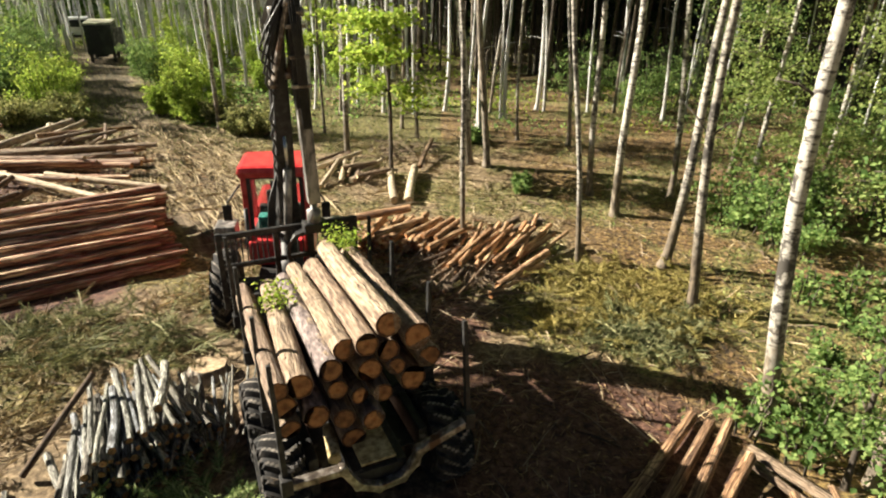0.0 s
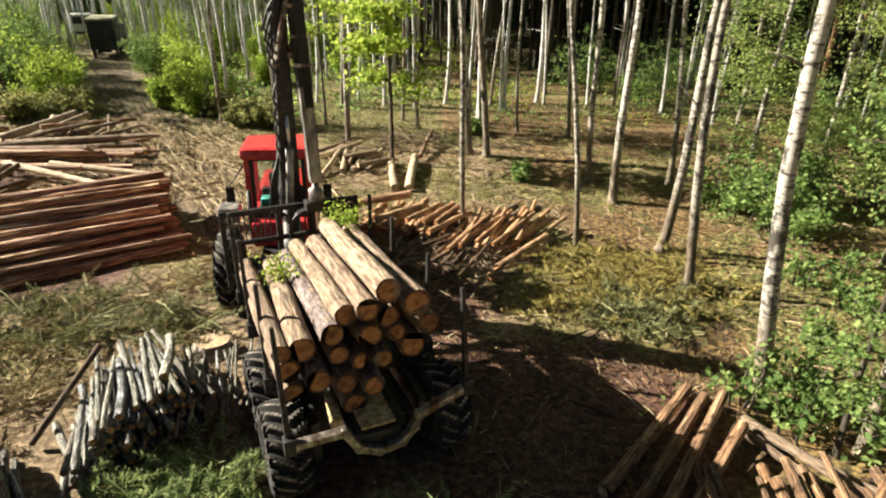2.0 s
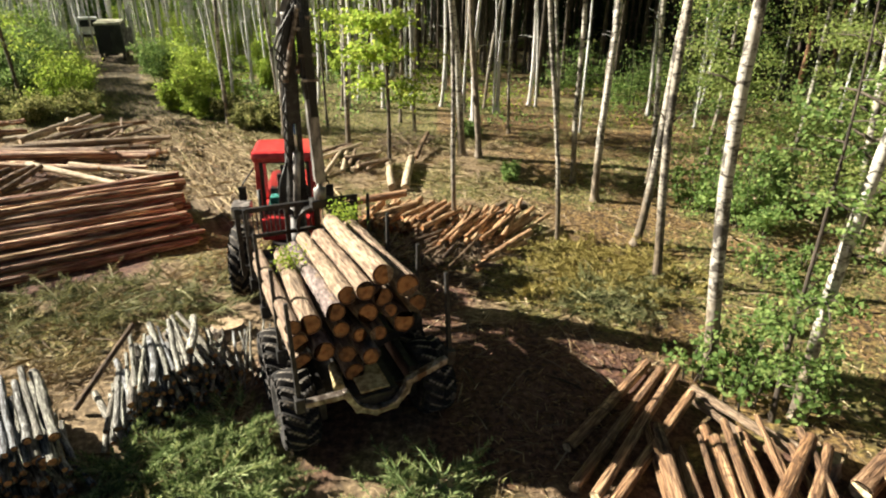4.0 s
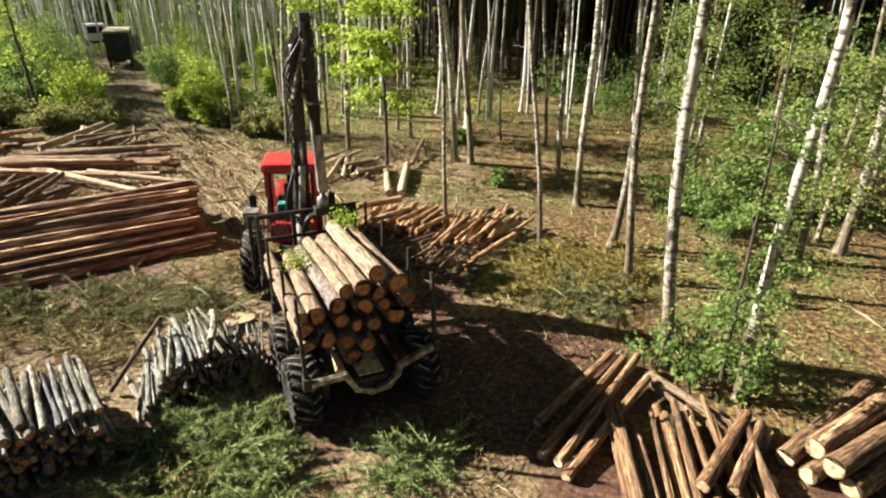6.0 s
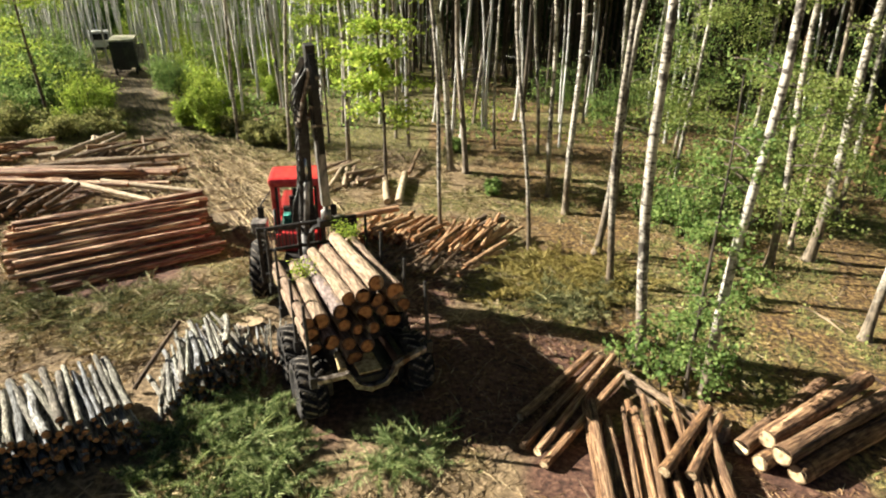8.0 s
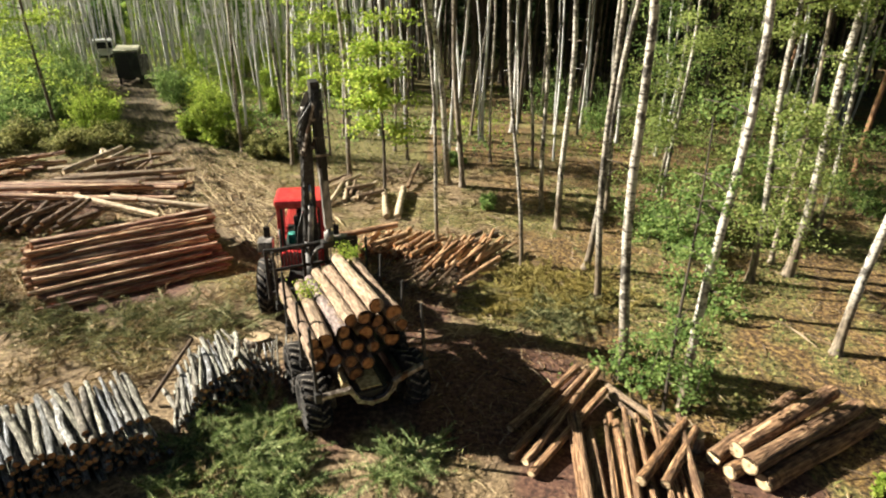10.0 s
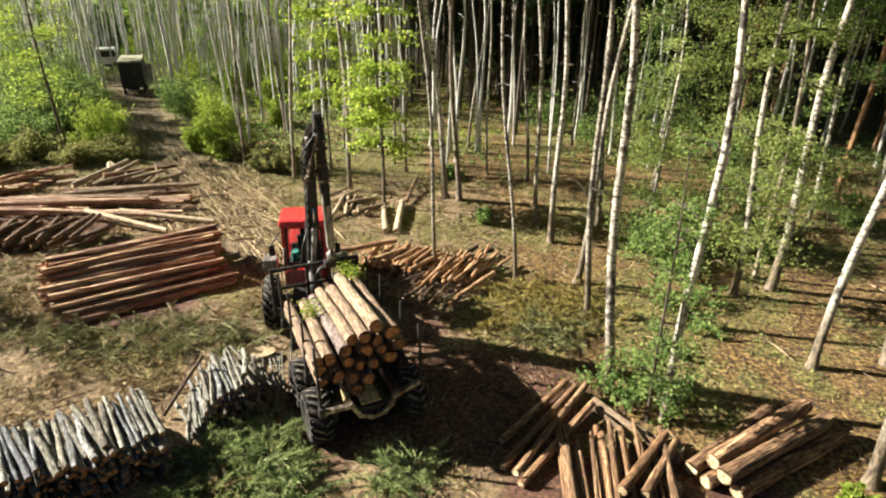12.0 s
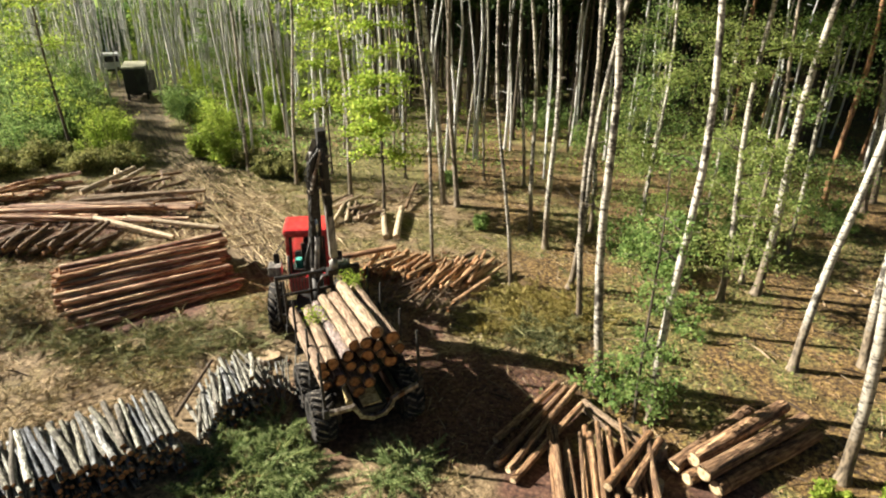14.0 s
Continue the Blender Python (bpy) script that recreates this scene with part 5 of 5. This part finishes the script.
count = 0
while count < 225:
    x, y = PRND.uniform(-48, 34), PRND.uniform(27, 78)
    if track_off(x, y) < 2.6 or (x > 0 and y > 40) or (x < -14 and y < 40) or (-9 < x < 0 and y < 30):
        continue
    far_tree(x, y, FAR, "thin pale birch far inside the wood", "birch_tree", PRND.random() < (0.6 if x > 8 else 0.05))
    count += 1
count = 0
deep_verts, deep_faces = [], []
while count < 330:
    x, y = PRND.uniform(-58, 0), PRND.uniform(46, 84)
    if track_off(x, y) < 2.6:
        continue
    me = PRND.choice(FAR)
    m = pose(x, y, gz(x, y), PRND.uniform(-2.5, 2.5), PRND.uniform(-3, 3), PRND.uniform(0, 360))
    co = np.array([v.co for v in me.vertices]) @ np.array(m.to_3x3()).T + np.array(m.translation)
    deep_faces += [[i + len(deep_verts) for i in p.vertices] for p in me.polygons]
    deep_verts += co.tolist()
    count += 1
me = bpy.data.meshes.new("far_birches")
me.from_pydata(deep_verts, [], deep_faces)
me.polygons.foreach_set("use_smooth", [True] * len(me.polygons))
me.materials.append(HAZY_BIRCH)
tagged(new("far_birches", me), "dense thin pale birch stems deep in the wood", "forest", kind="stuff")
MIDDLE = [leaf_mesh("foliage", crown_places(1.2, 8.5, 2.2, 30, 60, TRND), 0.115, leaf, TRND) for leaf in (LEAF_LIME, LEAF_GREEN, LEAF_BIRCH)]
count = 0
while count < 56:
    x, y = PRND.uniform(-50, -3), PRND.uniform(37, 80)
    if track_off(x, y) < 3.2 or x > 0.35 * (y - 60) + 2:
        continue
    root = new("young_tree")
    root.matrix_world = pose(x, y, gz(x, y), 0, 0, PRND.uniform(0, 360)) @ Matrix.Diagonal((0.8, 0.8, PRND.uniform(0.6, 1.1), 1))
    tagged(root, "leafy young tree growing between the far birches", "tree", "forest trees")
    part("trunk", PRND.choice(FAR), BIRCH, root)
    part("foliage", PRND.choice(MIDDLE), LEAF_LIME, root)
    count += 1
count = 0
while count < 110:
    x, y = PRND.uniform(-6, 62), PRND.uniform(34, 74)
    if x < 6 and y < 44:
        continue
    far_tree(x, y, FAR_DARK, "dark-stemmed pine deep in the shaded wood", "pine_tree", None)
    count += 1


def conifer_mesh(seed, z0, z1, wide, tiers, per):
    rnd = np.random.RandomState(seed)
    out = []
    for k in range(tiers):
        z = z0 + (z1 - z0) * k / tiers
        for _ in range(5):
            a = rnd.uniform(0, 6.28)
            out.append(spray((0, 0, z), (math.cos(a), math.sin(a), -0.15), wide * (1.05 - 0.9 * k / tiers) * rnd.uniform(0.7, 1.1), per, rnd, 0.16, 0.2))
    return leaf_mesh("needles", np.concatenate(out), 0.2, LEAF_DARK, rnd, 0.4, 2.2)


CONIFERS = [conifer_mesh(50 + k, 1.2, 17, 2.9, 15, 42) for k in range(3)]
SHADE_CANOPY = [conifer_mesh(60 + k, 9.5, 18, 3.2, 9, 60) for k in range(2)]
# dark spruces added to fill the shaded back of the wood
for k in range(70):
    root = new("spruce_tree")
    x = -8 + 78 * ((k * 0.618) % 1)
    y = (56 if x > 4 else 72) + PRND.uniform(0, 26)
    root.matrix_world = pose(x, y, gz(x, y), 0, 0, PRND.uniform(0, 360)) @ Matrix.Scale(PRND.uniform(0.9, 1.3), 4)
    tagged(root, "dense spruce, its near-black needles standing for the back wood's shade", "tree", "forest trees")
    part("trunk", PRND.choice(FAR_DARK), DARK_BARK, root)
    part("needles", PRND.choice(CONIFERS), LEAF_DARK, root)
# added pines: their crowns stay above the view and shade the back wood
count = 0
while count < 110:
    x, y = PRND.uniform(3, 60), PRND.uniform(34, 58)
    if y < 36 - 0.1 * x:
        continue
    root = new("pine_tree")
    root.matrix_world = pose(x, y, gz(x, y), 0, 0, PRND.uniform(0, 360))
    tagged(root, "tall dark pine with an unseen high crown added for shade", "tree", "forest trees")
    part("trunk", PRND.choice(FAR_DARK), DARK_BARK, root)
    part("crown", PRND.choice(SHADE_CANOPY), LEAF_DARK, root)
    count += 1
# more pines with unseen crowns, added to shade the middle of the back wood
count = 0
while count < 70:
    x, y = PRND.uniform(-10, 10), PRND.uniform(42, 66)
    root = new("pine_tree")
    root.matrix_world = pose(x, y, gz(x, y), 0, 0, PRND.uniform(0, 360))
    tagged(root, "tall dark pine with an unseen high crown added for shade", "tree", "forest trees")
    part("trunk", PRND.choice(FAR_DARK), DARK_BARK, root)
    part("crown", PRND.choice(SHADE_CANOPY), LEAF_DARK, root)
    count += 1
# dense far woods that close the view
rnd = np.random.RandomState(77)
for lo, hi, tall, leaf, label in ((25, 92, 17, LEAF_DARK, "far woods in shade-dark green closing the view behind the trees"), (92, 158, 6, LEAF_GREEN, "green far woods closing the view behind the birches")):
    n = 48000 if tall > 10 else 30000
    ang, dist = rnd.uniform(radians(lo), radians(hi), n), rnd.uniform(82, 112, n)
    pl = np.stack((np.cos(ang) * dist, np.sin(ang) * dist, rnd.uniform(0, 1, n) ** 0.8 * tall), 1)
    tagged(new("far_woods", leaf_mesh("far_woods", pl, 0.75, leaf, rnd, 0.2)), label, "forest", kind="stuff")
# low growth under the far trees
rnd = np.random.RandomState(78)
n = 130000
pl = np.stack((rnd.uniform(-46, 30, n), rnd.uniform(28, 76, n), np.zeros(n)), 1)
keep = []
for x, y, z in pl:
    chance = 0.5 + 0.9 * n2(x, y, 0.22, 31) + (0.15 if x < -4 else -0.28)
    keep.append(track_off(x, y) > 1.9 and rnd.uniform() < chance and not (x > -8 and y < 27.5))
pl = pl[keep]
for p in pl:
    p[2] = gz(p[0], p[1]) + abs(rnd.normal()) * 0.35 * max(0.2, 0.7 + 1.3 * n2(p[0], p[1], 0.4, 8))
lim = np.array([n2(x, y, 0.15, 40) > 0.1 for x, y, z in pl])
for which, leaf, label in ((lim, LEAF_LIME, "lime-green low growth under the far birches"), (~lim, LEAF_GREEN, "green low growth under the far birches")):
    tagged(new("undergrowth", leaf_mesh("undergrowth", pl[which], 0.12, leaf, rnd, 0.5)), label, "undergrowth", kind="stuff")

# ---- trailer and truck on the track ----
hut = new("trailer")
hut.matrix_world = pose(-24.75, 47.4, 0, 0, 0, 20) @ Matrix.Diagonal((0.76, 0.82, 1.0, 1))
tagged(hut, "dark box trailer with pale roof standing on the track", "trailer")
bm = bmesh.new()
box(bm, -1.15, -1.4, 0.62, 1.15, 2.6, 2.62, 0.05)
part("body", bm, TRAILER, hut)
bm = bmesh.new()
box(bm, -1.2, -1.46, 2.62, 1.2, 2.66, 2.78, 0.07)
part("roof", bm, ROOF_PAINT, hut, "pale sheet roof")
# no opening is cut: a black sheet paints the dark inside
part("doorway", box(bmesh.new(), -0.85, -1.425, 0.75, 0.05, -1.402, 2.45, 0.005), HOSE, hut, "black panel standing for the dark inside of an open doorway")
for x0, x1, z0, z1 in ((-0.95, -0.85, 0.7, 2.55), (0.05, 0.15, 0.7, 2.55), (-0.85, 0.05, 2.45, 2.55)):
    part("door_frame", box(bmesh.new(), x0, -1.45, z0, x1, -1.4, z1, 0.008), TRAILER, hut)
leaf = part("open_door", box(bmesh.new(), 0.0, -0.025, 0.75, 0.85, 0.025, 2.4, 0.01), BOOM_GREY, hut, "grey door leaf swung open at the side")
leaf.matrix_local = pose(1.2, -0.9, 0, 0, 0, 12)
part("step", box(bmesh.new(), -0.8, -1.8, 0.36, 0.0, -1.45, 0.42, 0.01), STEEL, hut)
part("drawbar", beam(bmesh.new(), (0, 3.3, 0.52), (0, 4.6, 0.45), 0.12, 0.12), STEEL, hut)
part("window", box(bmesh.new(), 1.15, -0.4, 1.5, 1.17, 0.6, 2.2, 0.01), STEEL, hut)
part("chassis", box(bmesh.new(), -0.5, -1.3, 0.45, 0.5, 3.4, 0.62, 0.02), STEEL, hut)
SMALL_TYRE, SMALL_RIM = tyre_mesh(0.4, 0.24), rim_mesh(0.4, 0.24)
for x in (-0.98, 0.98):
    for y in (-0.8, 1.9):
        wheel(hut, x, y, 0.4, SMALL_TYRE, SMALL_RIM)
truck = new("truck")
truck.matrix_world = pose(-32.6, 59.0, 0, 0, 0, 28) @ Matrix.Scale(0.8, 4)
tagged(truck, "white and blue truck parked far along the track", "truck")
part("cab", box(bmesh.new(), -1.1, -0.9, 0.7, 1.1, 0.9, 2.6, 0.12), WHITE_PAINT, truck, "white truck cab")
part("side_panel", box(bmesh.new(), -1.13, -0.8, 0.8, -1.1, 0.7, 1.5, 0.01), BLUE_PAINT, truck, "blue lower door panel")
part("windscreen", box(bmesh.new(), -0.95, -0.93, 1.6, 0.95, -0.9, 2.35, 0.01), DARK_GLASS, truck, "dark truck windscreen")
part("side_window", box(bmesh.new(), 1.1, -0.6, 1.65, 1.125, 0.4, 2.3, 0.01), DARK_GLASS, truck)
part("side_window", box(bmesh.new(), -1.125, -0.6, 1.65, -1.1, 0.4, 2.3, 0.01), DARK_GLASS, truck)
for x in (-0.75, 0.75):
    part("headlight", box(bmesh.new(), x - 0.16, -1.08, 0.82, x + 0.16, -0.9, 1.02, 0.03), CHROME, truck)
part("bumper", box(bmesh.new(), -1.1, -1.05, 0.5, 1.1, -0.85, 0.8, 0.04), STEEL, truck)
part("load_bed", box(bmesh.new(), -1.1, 1.0, 0.8, 1.1, 4.6, 1.5, 0.05), BLUE_PAINT, truck, "blue load bed")
for x in (-0.95, 0.95):
    for y in (-0.2, 3.2):
        wheel(truck, x, y, 0.45, SMALL_TYRE, SMALL_RIM)


# ---- stumps ----
def stump(x, y, r, h):
    rnd = random.Random(int(x * 100) + 900)
    bm = bmesh.new()
    tube(bm, ((0, 0, -0.1), (0, 0, 0.02), (0.01, 0, h * 0.6), (0.01, 0.01, h)), (r * 1.5, r * 1.25, r * 1.03, r), 14, True, 1, rnd, 0.07)
    # the cut's rings run round the mesh's y, so the stump is modelled upright and its material turned with it
    ob = new("stump", mesh_of(bm, "stump", GREY_BARK, STUMP_CUT))
    ob.location = (x, y, gz(x, y))
    tagged(ob, "low sawn tree stump with a pale cut in the litter", "stump", "stumps")


STUMP_CUT = surface("sawn_stump", (0.2, 0.14, 0.08), (0.36, 0.265, 0.16), (0.5, 0.4, 0.26), 9, (1, 1, 1), 0.85, 0.2)
for x, y, r, h in ((0.42, 5.25, 0.15, 0.16), (-4.25, 9.5, 0.32, 0.2), (6.35, 5.75, 0.22, 0.3), (6.0, 4.6, 0.13, 0.25), (-2.9, 5.0, 0.14, 0.15)):
    stump(x, y, r, h)

# ---- what lies on the ground ----
SR = np.random.RandomState(5)


def scatter(n, x0, x1, y0, y1, keep):
    """About n places on the ground inside a field, kept by a chance that depends on the place."""
    p = np.stack((SR.uniform(x0, x1, n), SR.uniform(y0, y1, n)), 1)
    ok = [SR.uniform() < keep(x, y) * bare(x, y) for x, y in p]
    p = p[ok]
    return np.array([(x, y, gz(x, y)) for x, y in p])


def lying(name, base, l0, l1, w0, w1, lift, mat, label, category):
    n = len(base)
    a, l = SR.uniform(0, 6.28, n), SR.uniform(l0, l1, n)
    tip = base + np.stack((np.cos(a) * l, np.sin(a) * l, SR.uniform(-0.1, lift, n) * l), 1)
    tip[:, 2] = np.maximum(tip[:, 2], base[:, 2])
    me = blade_mesh(name, base + np.array([0, 0, 0.012]), tip + np.array([0, 0, 0.014]), SR.uniform(w0, w1, n), mat, SR)
    return tagged(new(name, me), label, category, kind="stuff")


def open_ground(x, y):
    return (1 - 0.85 * wood_edge(x, y)) * (1 - 0.93 * soil_at(x, y)) * (0.25 + step(-0.25, 0.3, n2(x, y, 0.7, 13)))


lying("straw_litter", scatter(80000, -20, 9, 2.5, 26, open_ground), 0.12, 0.55, 0.006, 0.018, 0.35, STRAW, "dry straw and pale slivers strewn over the clearing", "litter")
lying("needle_litter", scatter(30000, 2, 24, 4, 30, lambda x, y: 0.8 * wood_edge(x, y)), 0.08, 0.3, 0.008, 0.02, 0.3, CHIP, "brown needles and bark flakes on the wood floor", "litter")
lying("orange_bark", scatter(5000, -3.0, 2.6, 13.0, 17.6, lambda x, y: max(0, 1.15 - math.hypot((x + 0.3) / 2.6, (y - 15.3) / 2.0))), 0.1, 0.45, 0.02, 0.06, 0.5, ORANGE_CHIP, "orange bark and split slivers under the heap of peeled logs", "litter")
lying("bark_chips", scatter(16000, -4, 8, 3, 15, lambda x, y: 0.9 * soil_at(x, y)), 0.04, 0.22, 0.008, 0.03, 0.3, CHIP, "orange bark chips trodden into dark soil", "litter")
tw = scatter(5200, -18, 22, 3, 32, lambda x, y: 0.5 + 0.4 * soil_at(x, y))
ps = scatter(2600, -18, 9, 3, 27, open_ground)
lying("pale_sticks", ps, 0.4, 1.4, 0.01, 0.026, 0.12, STRAW, "pale broken sticks strewn over the clearing", "sticks")
sk = scatter(3400, -14, -4, 15, 28, lambda x, y: step(4.0, 1.5, track_off(x, y)))
sa = radians(122) + SR.normal(size=len(sk)) * 0.22
sl = SR.uniform(0.6, 2.3, len(sk))
st = sk + np.stack((np.cos(sa) * sl, np.sin(sa) * sl, SR.uniform(0, 0.08, len(sk))), 1)
tagged(new("pale_branches", blade_mesh("pale_branches", sk + np.array([0, 0, 0.02]), st, SR.uniform(0.012, 0.042, len(sk)), STRAW, SR, 0.012)), "pale broken branches strewn along the wheel track", "branches", kind="stuff")
lying("bark_litter", scatter(16000, -24, -8, 14, 29, lambda x, y: max(0, 1.1 - math.hypot((x + 15.5) / 8, (y - 20.5) / 6.5))), 0.08, 0.4, 0.015, 0.05, 0.2, CHIP, "reddish-brown bark litter round the log piles", "litter")
lying("twigs", tw, 0.3, 1.3, 0.012, 0.03, 0.25, TWIG, "dead twigs and thin branches strewn about", "twigs")
gp = scatter(60000, -24, 22, 2.5, 34, lambda x, y: green_at(x, y) * (1 - soil_at(x, y)) * 0.9)
gt = gp + np.stack((SR.normal(size=len(gp)) * 0.07, SR.normal(size=len(gp)) * 0.07, SR.uniform(0.05, 0.2, len(gp))), 1)
tagged(new("grass", blade_mesh("grass", gp, gt, SR.uniform(0.012, 0.03, len(gp)), GRASS, SR)), "short green and yellowing grass in patches", "grass", kind="stuff")
up = scatter(8000, 2, 24, 6, 34, lambda x, y: wood_edge(x, y) * green_at(x, y))
up[:, 2] += SR.uniform(0.02, 0.22, len(up))
tagged(new("undergrowth", leaf_mesh("undergrowth", up, 0.07, GRASS, SR, 0.6)), "low bilberry-like green undergrowth between the trees", "undergrowth", kind="stuff")


def brush_field(name, field, n, mat, label, length=0.9, needles=70):
    """Cut conifer branches: each a stem with rows of needle twigs."""
    base, tip, wid = [], [], []
    for x, y, z in field[:n]:
        a, l = SR.uniform(0, 6.28), length * SR.uniform(0.5, 1.2)
        w = np.array((math.cos(a), math.sin(a), SR.uniform(-0.05, 0.3)))
        o = np.array((x, y, z + SR.uniform(0.03, 0.25)))
        t = SR.uniform(0.05, 1, (needles, 1))
        side = np.array((-w[1], w[0], 0.0))
        b = o + w * l * t
        s = SR.choice((-1, 1), (needles, 1)) * SR.uniform(0.06, 0.27, (needles, 1)) * l * (1.1 - t)
        e = b + side * s + w * np.abs(s) * 0.8 + np.array((0, 0, 1)) * SR.uniform(-0.08, 0.1, (needles, 1))
        base += [o, *b]
        tip += [o + w * l, *e]
        wid += [0.02, *SR.uniform(0.01, 0.024, needles)]
    me = blade_mesh(name, base, tip, wid, mat, SR)
    return tagged(new(name, me), label, "branches", kind="stuff")


def blob(cx, cy, wx, wy):
    return lambda x, y: step(0.0, 0.35, 1 - math.hypot((x - cx) / wx, (y - cy) / wy) + 0.3 * n2(x, y, 1.2, 9))


brush_field("spruce_brush", scatter(900, -5.2, -1.0, 2.6, 7.2, blob(-3.3, 4.9, 1.9, 2.2)), 270, BRUSH, "heap of cut green spruce branches on the ground", 0.85, 110)
brush_field("spruce_brush", scatter(2200, -14.5, -3.2, 6.2, 12.2, blob(-8.0, 10.4, 4.8, 1.3)), 150, OLIVE_BRUSH, "fading green cut branches strewn on the clearing", 1.2, 80)
brush_field("dry_brush", scatter(900, 1.5, 8, 9.5, 15, blob(4.4, 12.3, 2.6, 2.2)), 300, DRY_BRUSH, "drying yellow-green cut branches at the wood edge")
brush_field("green_brush", scatter(500, 2.6, 6, 9.5, 12.5, blob(4.2, 10.9, 1.3, 0.9)), 130, OLIVE_BRUSH, "low heap of dull green cut branches by the soil")
brush_field("spruce_brush", scatter(500, -1.2, 1.6, 3.6, 6.2, blob(-0.1, 5.0, 0.9, 0.8)), 60, BRUSH, "small tuft of cut green branches behind the machine")
brush_field("dry_brush", scatter(1500, -14, -1, 3, 15, lambda x, y: 0.6 * open_ground(x, y)), 460, PALE_BRUSH, "drying cut branches scattered over the clearing", 0.9, 45)
brush_field("dry_brush", scatter(900, -22, -12, 8, 18, lambda x, y: 0.5), 260, OLIVE_BRUSH, "faded cut branches scattered over the clearing", 0.8, 55)
brush_field("dark_branches", scatter(300, -2.0, 2.4, 12.0, 15.5, blob(0.2, 13.4, 2.0, 1.4)), 110, TWIG, "tangle of bare dark branches under the heap", 1.5, 26)
brush_field("dark_branches", scatter(300, -3.0, 0.2, 23.0, 26.0, blob(-1.5, 24.5, 1.6, 1.2)), 60, TWIG, "tangle of bare dark branches among the far trees", 1.2, 24)

# leafy twigs caught on the load
twigs = new("leafy_twig", leaf_mesh("leafy_twig", np.concatenate([spray(TO_MACHINE @ Vector((u, v, h)), (0.3, 0.8, 0.1), 0.6, 70, SR, 0.25, 0.1) for u, v, h in ((0.42, 3.8, 2.55), (0.5, 3.5, 2.65), (0.3, 3.9, 2.6), (0.56, 3.7, 2.5), (-1.0, 2.7, 2.3), (-0.92, 2.3, 2.4), (-0.98, 2.5, 2.35))]), 0.05, LEAF_LIME, SR))
tagged(twigs, "yellow-green leafy twigs caught between the loaded logs", "twigs", kind="stuff")
